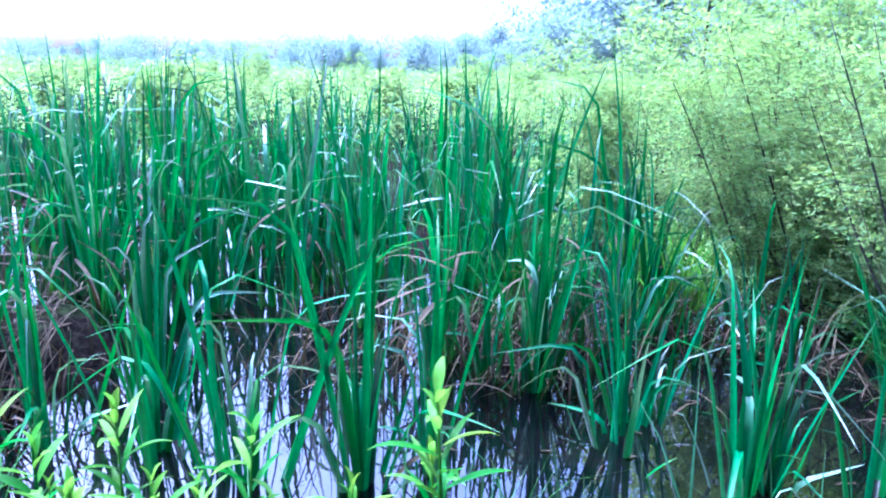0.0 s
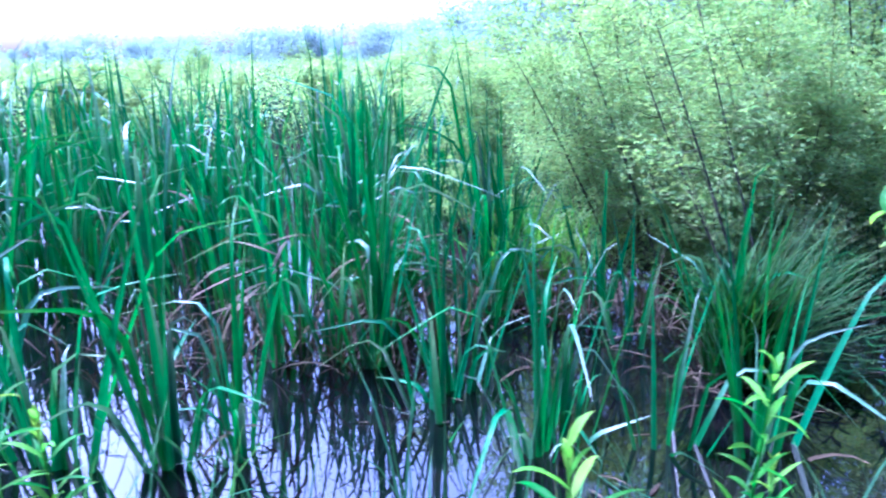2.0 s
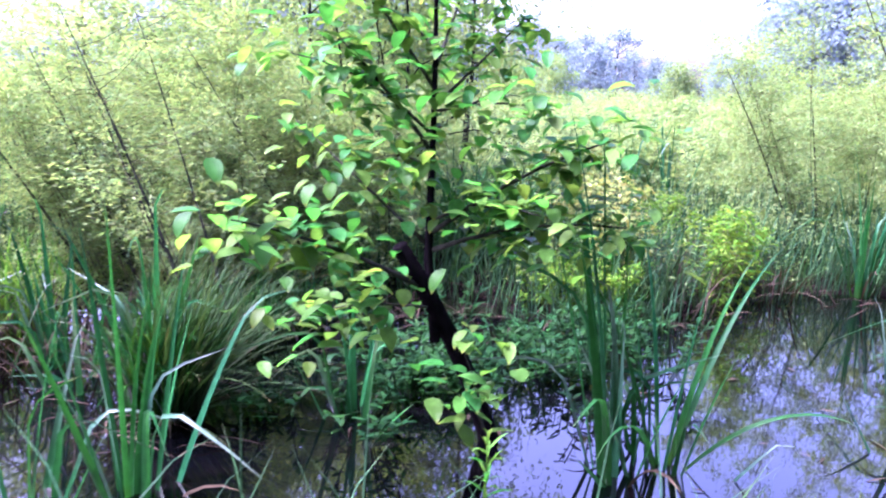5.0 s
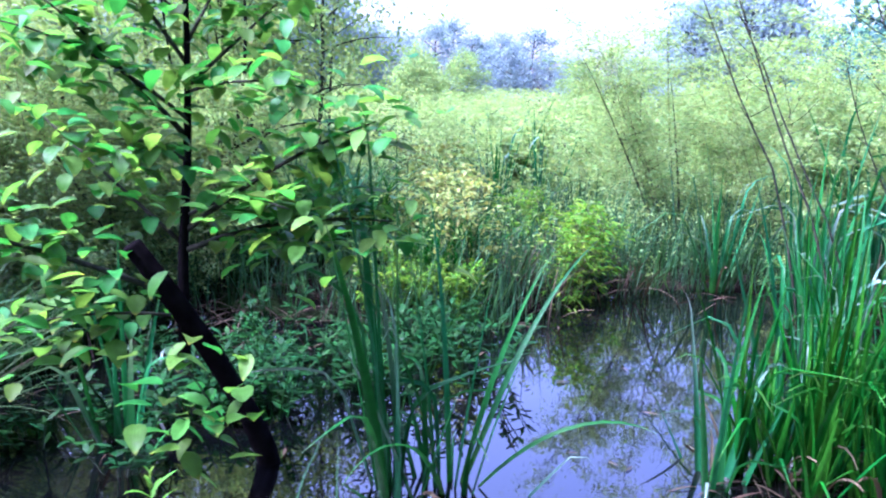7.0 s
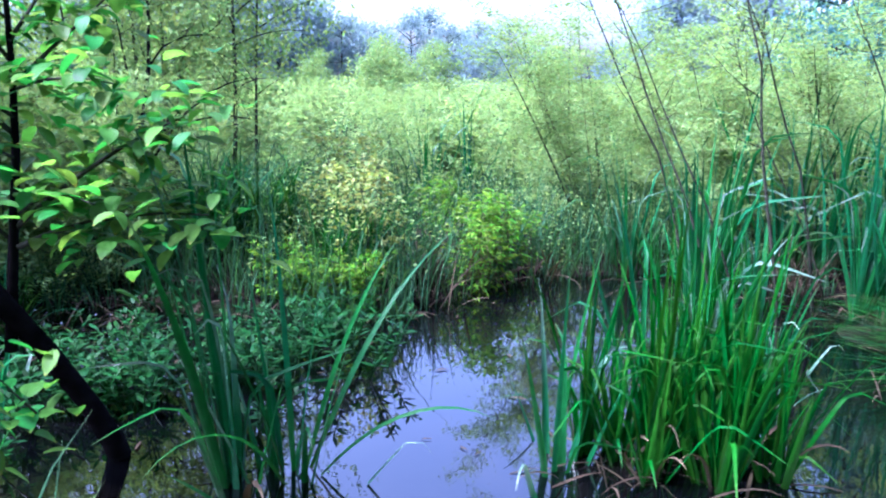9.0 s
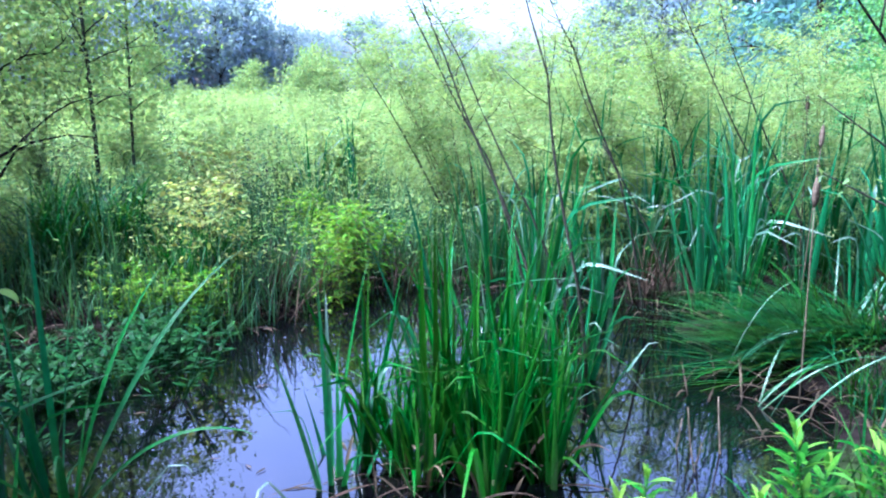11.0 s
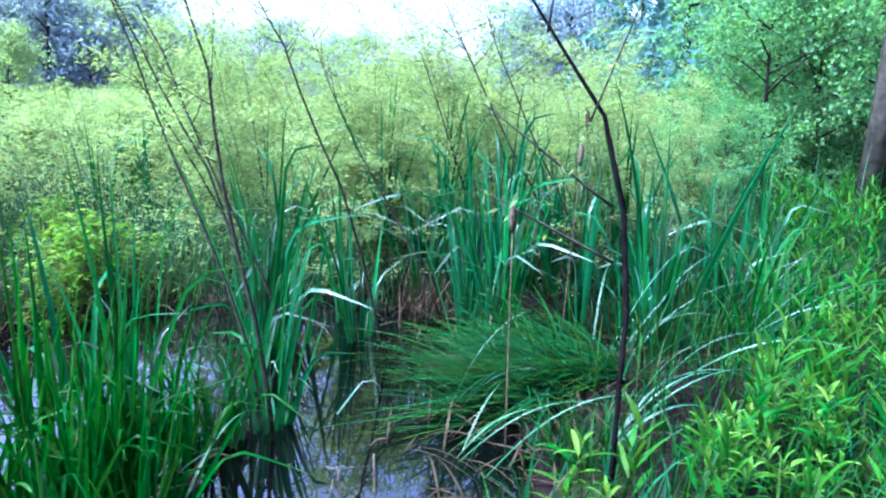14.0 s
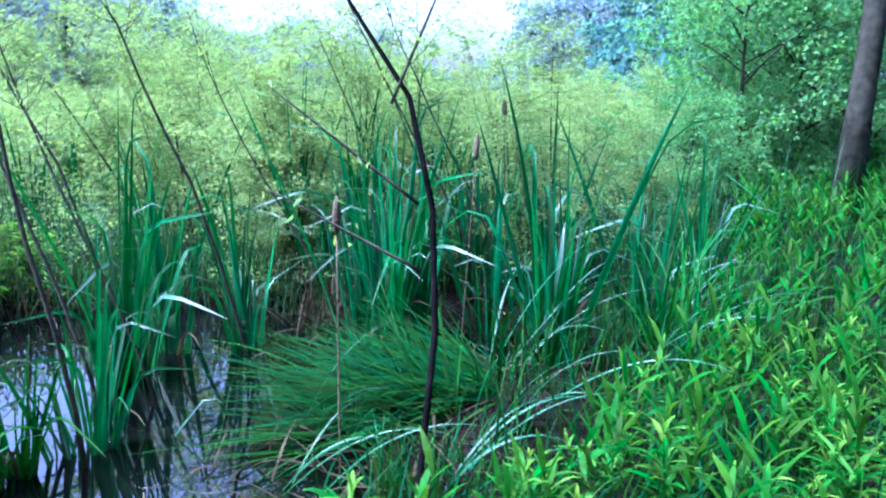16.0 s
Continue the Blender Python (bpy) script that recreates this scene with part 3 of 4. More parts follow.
# ---- willow thicket ----
def willow(seed, tall, stems, leaves, leaf=0.054, spread=0.22, lean=0.3, material=WILLOW, leafw=0.011, name="willow_shrub",
           label="slender willow shrub with pale yellow-green leaves", poles=1, foot=0.05, far=False):
    """A shrub of leaning whips: a few thicker poles show, the rest are hidden in a soft mass of small leaves held level."""
    r = np.random.default_rng(seed)
    t = thing(name, label, "shrub", "willow thicket")
    places, dirs = [], []
    per = leaves // stems
    for i in range(stems):
        a = r.uniform(0, 6.28)
        top = np.array((spread * tall * math.cos(a) * r.uniform(0.3, 1.2) - lean * tall, spread * tall * math.sin(a) * r.uniform(0.3, 1.2) + 0.3 * lean * tall, tall * r.uniform(0.7, 1.05)))
        base = np.array((0.12 * math.cos(a), 0.12 * math.sin(a), -0.08))
        pts = bow(base, top, (r.normal(0, 0.05), r.normal(0, 0.05), 0.08), 8)
        B = B if far and i else Build()
        rad = (0.011 if i < poles else 0.0045) * tall / 2
        tube(B, pts, [rad * (1 - 0.8 * k / 7) for k in range(8)], 5)
        twigs = 15
        for j in range(twigs):
            s = foot + (0.98 - foot) * (j + r.random()) / twigs
            k = min(6, int(s * 7))
            p = pts[k] + (pts[k + 1] - pts[k]) * (s * 7 - k)
            d = np.array((r.normal(0, 0.8), r.normal(0, 0.8), r.uniform(0.05, 0.7)))
            d /= np.linalg.norm(d)
            ln = tall * r.uniform(0.14, 0.3) * (1.15 - 0.6 * s)
            tw = bow(p, p + d * ln, (0, 0, -0.03), 4)
            tube(B, tw, [0.0026, 0.0022, 0.0016, 0.001], 3)
            q = r.uniform(0.1, 1.05, per // twigs)
            places.append(np.array([p + d * ln * u for u in q]) + r.normal(0, 1, (len(q), 3)) * np.array((0.05, 0.05, 0.03)) * tall / 2)
            dirs.append(np.tile(d * np.array((1, 1, 0.3)) + np.array((0, 0, -0.15)), (len(q), 1)))
        if not far or i == stems - 1:
            part("stem", B, TWIG if i < poles else WHIP, t)
    B = Build()
    small_leaves(B, np.concatenate(places), np.concatenate(dirs), leaf, leafw, r, 1.6)
    part("foliage", B, material, t)
    return t


willows = [willow(51, 2.2, 7, 11500, 0.042, 0.26, 0.28, leafw=0.012), willow(52, 2.4, 7, 11500, 0.042, 0.24, 0.3, leafw=0.012, poles=2), willow(53, 2.0, 8, 11000, 0.042, 0.3, 0.2, leafw=0.012),
           willow(54, 2.3, 5, 2600, 0.045, 0.2, 0.3, leafw=0.011, poles=3, foot=0.3), willow(55, 1.5, 8, 9500, 0.042, 0.34, 0.15, leafw=0.012)]
WILLOWS = [(2.3, 5.0, 1), (2.65, 4.5, 4), (3.0, 4.6, 0), (3.7, 5.0, 1), (2.9, 5.6, 0), (4.0, 4.75, 4), (2.0, 5.3, 0), (2.55, 4.7, 3), (3.3, 5.4, 1), (2.75, 3.75, 3), (4.3, 5.6, 2), (1.2, 6.2, 4), (8.1, 4.2, 1), (8.6, 3.3, 0),
           (9.3, 2.6, 1), (9.5, 3.8, 0), (9.8, 1.7, 2), (10.4, 2.9, 1), (8.8, 5.2, 2), (7.9, 6.9, 2), (5.0, 6.4, 0), (3.7, 6.9, 1),
           (11.2, 1.9, 0), (10.8, 4.4, 1), (12.0, 3.2, 2), (8.3, 2.9, 4), (2.7, 5.0, 4), (3.4, 4.9, 4), (9.0, 4.4, 4), (9.9, 3.3, 4), (1.7, 5.9, 2)]
far_kinds = [willow(56, 2.2, 6, 3600, 0.085, 0.28, 0.2, leafw=0.024, far=True), willow(57, 1.9, 7, 3600, 0.085, 0.3, 0.15, leafw=0.024, far=True), willow(58, 1.5, 7, 3200, 0.085, 0.34, 0.1, leafw=0.024, far=True)]
r0 = np.random.default_rng(61)
far_willows = []
while len(far_willows) < 110:
    d, a = 8.5 + 34 * r0.random() ** 1.5, radians(r0.uniform(22, 128))
    x, y = 3 + d * math.cos(a), -1 + d * math.sin(a)
    if shore(x, y) > 0.5 and not (a > radians(75) and d < 13) and not (radians(48) < a < radians(66) and d > 9 and r0.random() < 0.6):
        far_willows.append((x, y, int(r0.uniform(0, 3))))


def willow_size(x, y, tall):
    """Willows stand lower along the open lane across the marsh and farther off."""
    d, deg = math.hypot(x - 3, y + 0.4), math.degrees(math.atan2(y + 0.4, x - 3))
    if 47 < deg < 68 and d > 4.5:
        return U(1.0, 1.4) / tall
    return U(0.72, 0.85) if x > 10.5 and d < 11 else U(0.9, 1.08) if d < 9 else U(1.4, 2.0) / tall


scatter_copies(willows, [(k, spot(x, y, max(0, hz(x, y)), U(-35, 35), willow_size(x, y, (2.2, 2.4, 2.0, 2.3, 1.5)[k]))) for x, y, k in WILLOWS])
scatter_copies(far_kinds, [(k, spot(x, y, max(0, hz(x, y)), U(-35, 35), willow_size(x, y, (2.2, 1.9, 1.5)[k]))) for x, y, k in far_willows])


def pole(seed, pts, rad):
    """A single leaning willow stem with short twigs and sparse leaves."""
    r = np.random.default_rng(seed)
    t = thing("leaning_willow", "slender dark leaning willow sapling with sparse leaves", "sapling", "leaning willows")
    pts = [np.array(p, float) for p in pts]
    n = len(pts)
    B = Build()
    fine = bow(pts[0], pts[1], (0.02, -0.02, 0), 4)[:-1] + bow(pts[1], pts[2], (-0.01, 0.01, 0), 4)[:-1] + bow(pts[2], pts[3], (-0.015, 0.0, 0), 4)
    tube(B, fine, [0.8 * rad * (1 - 0.75 * k / (len(fine) - 1)) for k in range(len(fine))], 6)
    part("stem", B, TWIG, t)
    places, dirs = [], []
    for _ in range(11):
        s = r.uniform(0.45, 0.98) * (n - 1)
        k = min(n - 2, int(s))
        p = pts[k] + (pts[k + 1] - pts[k]) * (s - k)
        d = np.array((r.normal(0, 0.6), r.normal(0, 0.6), r.uniform(0.3, 1.0)))
        d /= np.linalg.norm(d)
        ln = r.uniform(0.15, 0.4)
        B = Build()
        tube(B, bow(p, p + d * ln, (0, 0, -0.02), 4), [0.003, 0.0025, 0.002, 0.001], 3)
        part("twig", B, TWIG, t)
        places.append(p + d * ln * r.uniform(0.2, 1.0, (26, 1)) + r.normal(0, 0.035, (26, 3)))
        dirs.append(np.tile(d * (1, 1, 0.3), (26, 1)))
    B = Build()
    small_leaves(B, np.concatenate(places), np.concatenate(dirs), 0.04, 0.011, r, 1.2)
    part("foliage", B, WILLOW, t)


for seed, rad, pts in ((141, 0.012, ((6.72, 1.78, -0.1), (6.5, 1.98, 0.92), (6.34, 2.3, 1.72), (6.2, 2.5, 2.35))), (142, 0.012, ((7.0, 2.2, -0.1), (6.76, 2.4, 1.1), (6.52, 2.65, 1.75), (6.3, 2.85, 2.4))),
                       (143, 0.011, ((6.98, 1.8, -0.1), (6.72, 2.0, 0.85), (6.54, 2.4, 1.7), (6.4, 2.62, 2.2))), (144, 0.014, ((6.5, 1.32, -0.1), (6.37, 1.39, 0.9), (6.32, 1.48, 1.6), (6.18, 1.66, 2.4))),
                       (145, 0.012, ((9.0, 1.5, 0.0), (8.72, 1.74, 0.95), (8.38, 2.02, 1.76), (8.2, 2.2, 2.3))), (146, 0.012, ((7.42, 1.65, -0.1), (7.14, 1.7, 1.05), (6.9, 1.85, 1.75), (6.75, 1.95, 2.1))),
                       (147, 0.010, ((8.2, 2.0, 0.0), (7.9, 2.2, 0.8), (7.65, 2.4, 1.4), (7.5, 2.5, 1.9))), (148, 0.011, ((9.1, 1.4, 0.0), (8.85, 1.6, 0.9), (8.55, 1.8, 1.6), (8.4, 1.9, 2.0)))):
    pole(seed, pts, rad)


def marsh_grass():
    """Grass, sedge and low shoots under and between the willows."""
    B = Build()
    r = np.random.default_rng(63)
    n = 0
    while n < 9000:
        d, a = 3.5 + 32 * r.random() ** 1.8, radians(r.uniform(-8, 130))
        x, y = 3 + d * math.cos(a), -1 + d * math.sin(a)
        if shore(x, y) < 0.1 or (5 < x < 12 and y < 0.4 * x - 2.2) or (d < 8 and math.sin(3 * x) * math.sin(2.3 * y + 1) > 0.55):
            continue
        n += 1
        k = 1 + d / 18
        blade(B, (x, y, hz(x, y) - 0.03), r.uniform(0, 6.28), abs(r.normal(0, 0.25)), r.uniform(0.1, 1.2), r.uniform(0.4, 1.05), 0.009 * k, 5, "strap", None, r.uniform(-1, 1), 0.2, 1)
    while n < 10800:
        x, y = r.uniform(3.6, 8.6), r.uniform(1.9, 5.0)
        if not -0.12 < float(shore(x, y)) < 0.5:
            continue
        n += 1
        blade(B, (x, y, hz(x, y) - 0.03), r.uniform(0, 6.28), abs(r.normal(0, 0.35)), r.uniform(0.2, 1.6), r.uniform(0.2, 0.65), 0.009, 5, "strap", None, r.uniform(-1, 1), 0.2, 1)
    while n < 17800:
        x, y = r.uniform(-3, 12.5), r.uniform(-0.3, 8.0)
        d = float(shore(x, y))
        if not 0.05 < d < 3.5 or y < 0.45 - 0.02 * x or (x > 6.4 and y < 1.3) or (d < 1.2 and x < 6 and math.sin(2.1 * x) * math.sin(1.7 * y + 1) > 0.45):
            continue
        n += 1
        blade(B, (x, y, hz(x, y) - 0.03), r.uniform(0, 6.28), abs(r.normal(0, 0.3)), r.uniform(0.2, 1.6), r.uniform(0.25, 0.85), 0.009, 5, "strap", None, r.uniform(-1, 1), 0.2, 1)
    stuff("marsh_grass", "rough green marsh grass under the willows", "grass", B, MARSH)


marsh_grass()


def low_thicket():
    """Low willow regrowth and reeds that cover the open marsh out to the trees."""
    B = Build()
    r = np.random.default_rng(65)
    for _ in range(1500):
        d, a = 8 + 62 * r.random() ** 1.6, radians(r.uniform(0, 132))
        x, y = 3 + d * math.cos(a), -1 + d * math.sin(a)
        if shore(x, y) < 0.6 or (a > radians(80) and d < 13) or (a < radians(26) and d < 22):
            continue
        k = 0.6 + d / 30
        top = r.uniform(0.7, 1.5)
        m = 110
        p = np.array((x, y, hz(x, y))) + np.stack([r.normal(0, 0.4 * k, m), r.normal(0, 0.4 * k, m), top * r.random(m) ** 0.7], 1)
        small_leaves(B, p, r.normal(0, 1, (m, 3)) * (1, 1, 0.3), 0.085 * k, 0.026 * k, r, 1.6)
    for _ in range(420):
        x, y = r.uniform(1.5, 13), r.uniform(1.2, 9)
        if shore(x, y) < 0.35 or (x > 5 and y < 0.3 * x - 1.2):
            continue
        top, m = r.uniform(0.3, 0.9), 150
        p = np.array((x, y, hz(x, y))) + np.stack([r.normal(0, 0.22, m), r.normal(0, 0.22, m), top * r.random(m) ** 0.7], 1)
        small_leaves(B, p, r.normal(0, 1, (m, 3)) * (1, 1, 0.3), 0.05, 0.014, r, 1.4)
    stuff("low_thicket", "pale green low willow regrowth across the open marsh", "shrubs", B, WILLOW)


low_thicket()


# ---- trees ----
def tree(seed, tall, crown_r, n, leaf, material, label, bare=0.3, trunk_r=0.0, bark=GREYBARK, tuft=0.13):
    r = np.random.default_rng(seed)
    t = thing("tree", label, "tree", "trees round the marsh")
    B = Build()
    trunk_r = trunk_r or tall * 0.018
    top = np.array((r.normal(0, 0.05) * tall, r.normal(0, 0.05) * tall, tall * 0.9))
    pts = bow((0, 0, -0.2), top, (r.normal(0, 0.2), r.normal(0, 0.2), 0), 8)
    tube(B, pts, [trunk_r * (1.25 if k == 0 else 1 - 0.12 * k) for k in range(8)], 8)
    places, dirs = [], []
    clumps = 26
    for i in range(clumps):
        s = bare + (1 - bare) * (i + r.random()) / clumps
        k = min(6, int(s * 7 * 0.98))
        p = pts[k] + (pts[k + 1] - pts[k]) * (s * 7 * 0.98 - k)
        a = i * 2.4 + r.uniform(-0.5, 0.5)
        reach = crown_r * (math.sin(math.pi * min(1.0, 0.18 + 0.8 * (s - bare) / (1 - bare))) ** 0.7) * r.uniform(0.45, 1.1)
        q = p + np.array((reach * math.cos(a), reach * math.sin(a), reach * r.uniform(0.1, 0.6)))
        tube(B, bow(p, q, (0, 0, reach * 0.08), 5), [trunk_r * 0.35 * (1 - 0.2 * m) for m in range(5)], 4)
        for _ in range(5):
            c = p + (q - p) * r.uniform(0.45, 1.1) + r.normal(0, crown_r * 0.16, 3)
            m = n // (clumps * 5)
            places.append(c + r.normal(0, 1, (m, 3)) * crown_r * np.array((tuft, tuft, 0.7 * tuft)))
            dirs.append(r.normal(0, 1, (m, 3)) + (0, 0, -0.6))
    part("trunk", B, bark, t)
    B = Build()
    small_leaves(B, np.concatenate(places), np.concatenate(dirs), leaf, leaf * 0.55, r, 0.7)
    part("crown", B, material, t)
    return t


slender = [tree(77, 4.6, 1.0, 3600, 0.06, WILLOW, "slender willow tree with a bare lower stem and pale leaves", 0.36, 0.026, TWIG),
           tree(78, 4.1, 0.9, 3200, 0.06, WILLOW, "slender willow tree with a bare lower stem and pale leaves", 0.36, 0.022, TWIG)]
scatter_copies(slender, [(k, spot(x, y, hz(x, y), U(0, 360), U(0.92, 1.08))) for x, y, k in
                         ((4.2, 7.0, 0), (4.45, 6.3, 1), (4.8, 7.4, 0), (5.05, 6.45, 1), (5.35, 6.2, 0), (5.8, 6.7, 1), (5.6, 7.8, 0), (3.4, 6.6, 1), (2.4, 6.4, 1))])


def bare_willow():
    """A many-stemmed willow with dark bare limbs and few leaves."""
    t = thing("willow_tree", "many-stemmed willow with dark bare branching limbs", "tree")
    r = np.random.default_rng(95)
    base = (4.28, 5.22, hz(4.28, 5.22) - 0.1)
    limbs = (((*base,), (4.33, 5.22, 0.75), (4.38, 5.24, 1.07), (4.49, 5.3, 1.57), (4.53, 5.38, 2.0), (4.5, 5.5, 2.9)),
             ((4.33, 5.22, 0.78), (4.3, 5.3, 1.05), (4.25, 5.38, 1.26), (4.36, 5.36, 1.45), (4.34, 5.48, 1.8), (4.25, 5.6, 2.5)),
             ((4.36, 5.23, 1.0), (4.55, 5.14, 1.12), (4.7, 5.07, 1.26), (4.86, 5.0, 1.4), (4.96, 4.95, 1.46), (5.1, 4.9, 1.5)),
             ((4.34, 5.22, 0.82), (4.46, 5.15, 0.93), (4.58, 5.1, 1.12), (4.69, 5.06, 1.18), (4.9, 4.92, 1.23), (5.07, 4.8, 1.21)),
             ((4.31, 5.22, 0.6), (4.2, 5.3, 0.9), (4.05, 5.35, 1.25), (3.98, 5.4, 1.6), (3.95, 5.5, 2.1), (3.9, 5.6, 2.6)),
             ((4.49, 5.3, 1.57), (4.6, 5.3, 1.72), (4.75, 5.25, 1.8), (4.9, 5.2, 1.82), (5.0, 5.2, 1.9), (5.1, 5.2, 2.05)))
    places, dirs = [], []
    for i, pts in enumerate(limbs):
        B = Build()
        rad = (0.024, 0.015, 0.013, 0.012, 0.014, 0.008)[i]
        tube(B, pts, [rad * (1 - 0.14 * k) for k in range(6)], 6)
        limb = part("limb", B, BARK, t)
        for k in range(2, 6):
            for _ in range(3):
                d = r.normal(0, 1, 3) + (0, 0, 0.6)
                d /= np.linalg.norm(d)
                tw = Build()
                ln = r.uniform(0.2, 0.45)
                tube(tw, bow(pts[k], np.array(pts[k]) + d * ln, (0, 0, -0.02), 4), [0.004, 0.003, 0.002, 0.001], 3)
                part("twig", tw, TWIG, limb)
                q = r.uniform(0.2, 1.0, 34)[:, None]
                places.append(np.array(pts[k]) + d * ln * q + r.normal(0, 0.06, (34, 3)))
                dirs.append(np.tile(d + (0, 0, -0.5), (34, 1)))
    B = Build()
    small_leaves(B, np.concatenate(places), np.concatenate(dirs), 0.055, 0.012, r)
    part("foliage", B, WILLOW, t)


bare_willow()


def dead_trunk():
    t = thing("dead_tree", "bare dead tree trunk standing in the marsh", "tree")
    B = Build()
    tube(B, [(-4.38, 7.0, -0.1), (-4.34, 7.0, 1.2), (-4.35, 7.02, 2.4), (-4.33, 7.0, 3.6)], [0.06, 0.05, 0.04, 0.025], 8)
    part("trunk", B, GREYBARK, t)
    for z, a in ((1.9, 0.4), (2.5, 2.6), (3.0, 1.0)):
        B = Build()
        tube(B, bow((-4.34, 7.0, z), (-4.34 + 0.5 * math.cos(a), 7.0 + 0.5 * math.sin(a), z + 0.5), (0, 0, -0.05)), [0.02, 0.016, 0.012, 0.009, 0.006, 0.003], 5)
        part("branch", B, GREYBARK, t)


dead_trunk()
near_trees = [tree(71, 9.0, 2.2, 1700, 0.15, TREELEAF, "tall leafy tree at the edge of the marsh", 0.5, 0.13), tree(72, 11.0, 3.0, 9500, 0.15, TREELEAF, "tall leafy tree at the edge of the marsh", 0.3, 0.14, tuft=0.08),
              tree(74, 11.0, 4.0, 9000, 0.32, TREELEAF, "unseen tall leafy tree behind the path, added for shade", 0.2, 0.16),
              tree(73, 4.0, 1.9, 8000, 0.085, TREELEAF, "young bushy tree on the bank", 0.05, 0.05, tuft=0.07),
              tree(75, 10.0, 2.0, 3400, 0.24, MIDLEAF, "slender tree in the open wood beyond the bank, leaves blued for haze", 0.1, 0.11, tuft=0.09),
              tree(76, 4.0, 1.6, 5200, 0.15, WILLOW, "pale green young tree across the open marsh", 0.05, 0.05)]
scatter_copies(near_trees, [(k, spot(x, y, hz(x, y), U(0, 360), s)) for x, y, k, s in
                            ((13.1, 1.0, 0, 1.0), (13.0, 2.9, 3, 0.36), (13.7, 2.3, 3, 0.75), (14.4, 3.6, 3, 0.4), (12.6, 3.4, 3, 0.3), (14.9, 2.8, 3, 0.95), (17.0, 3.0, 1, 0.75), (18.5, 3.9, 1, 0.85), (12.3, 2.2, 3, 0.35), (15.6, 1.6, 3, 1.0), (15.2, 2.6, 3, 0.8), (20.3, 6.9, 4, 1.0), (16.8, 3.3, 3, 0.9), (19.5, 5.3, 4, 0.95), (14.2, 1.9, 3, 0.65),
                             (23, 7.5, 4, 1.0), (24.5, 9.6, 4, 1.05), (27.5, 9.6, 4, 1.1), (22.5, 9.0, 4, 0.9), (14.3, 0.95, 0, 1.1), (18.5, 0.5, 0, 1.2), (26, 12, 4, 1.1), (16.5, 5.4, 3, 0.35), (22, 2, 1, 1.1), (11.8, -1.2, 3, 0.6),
                             # unseen trees behind the path, added to shade the near bank and pond
                             *[(-15 + 2.1 * i + U(-0.4, 0.4), -6.0 - 2.2 * (i % 2) + U(-0.3, 0.3), 2, U(0.9, 1.1)) for i in range(8)], (1.2, -7.0, 2, 0.95), (0.4, -5.8, 1, 0.95), (4.6, -6.9, 0, 1.5), (3.4, -9.2, 2, 1.0), (6.4, -10.6, 2, 0.95), *[(9.5 + 2.6 * i, -10.5 - 2.0 * (i % 2), 2, U(0.9, 1.1)) for i in range(3)],
                             *[(4 + d * math.cos(radians(a)), -1 + d * math.sin(radians(a)), 5, U(0.6, 0.95)) for d, a in ((24, 63), (30, 61), (36, 67), (40, 58), (33, 74), (31, 49))])])
far_trees = [tree(81, 9.0, 3.0, 3000, 0.36, FARLEAF, "distant tree beyond the marsh with haze coloured into its leaves", 0.08), tree(82, 11.0, 3.4, 3000, 0.38, FARLEAF, "distant tree beyond the marsh with haze coloured into its leaves", 0.08),
             tree(83, 7.0, 3.2, 3000, 0.36, FARLEAF, "distant tree beyond the marsh with haze coloured into its leaves", 0.04),
             tree(84, 5.0, 5.0, 3000, 0.38, HAZELEAF, "low wide distant tree along the edge of the marsh, leaves paled for haze", 0.04)]
SKYLINE = ((15, 14.0), (23, 13.0), (26, 6.0), (31, 6.0), (34, 13.0), (40, 11.0), (43, 7.0), (45, 3.2), (47, 3.0), (49, 5.5), (52, 7.5), (55, 8.5), (58, 8.5), (60, 7.0), (61.5, 6.3), (63, 8.0), (66, 11.0), (72, 12.5), (76, 10.0), (80, 7.5), (84, 6.0),
           (90, 4.8), (97, 3.5), (105, 3.0), (115, 2.6), (130, 2.4))
FAR = []
for i in range(116):
    deg = 16 + 112 * (i + r0.random()) / 90 if i < 90 else 76 + 2 * (i - 90) + r0.uniform(-1, 1)
    d = 66 + r0.uniform(0, 22)
    k = int(r0.uniform(0, 3)) if i < 90 else 3
    tall = np.interp(deg, [p for p, _ in SKYLINE], [h for _, h in SKYLINE]) * (r0.uniform(0.7, 1.05) if i < 90 else r0.uniform(0.35, 1.25)) * d / 75
    FAR.append((4 + d * math.cos(radians(deg)), -1 + d * math.sin(radians(deg)), k, tall / (9.0, 11.0, 7.0, 5.0)[k]))
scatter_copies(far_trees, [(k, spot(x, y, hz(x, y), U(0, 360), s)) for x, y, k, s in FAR])


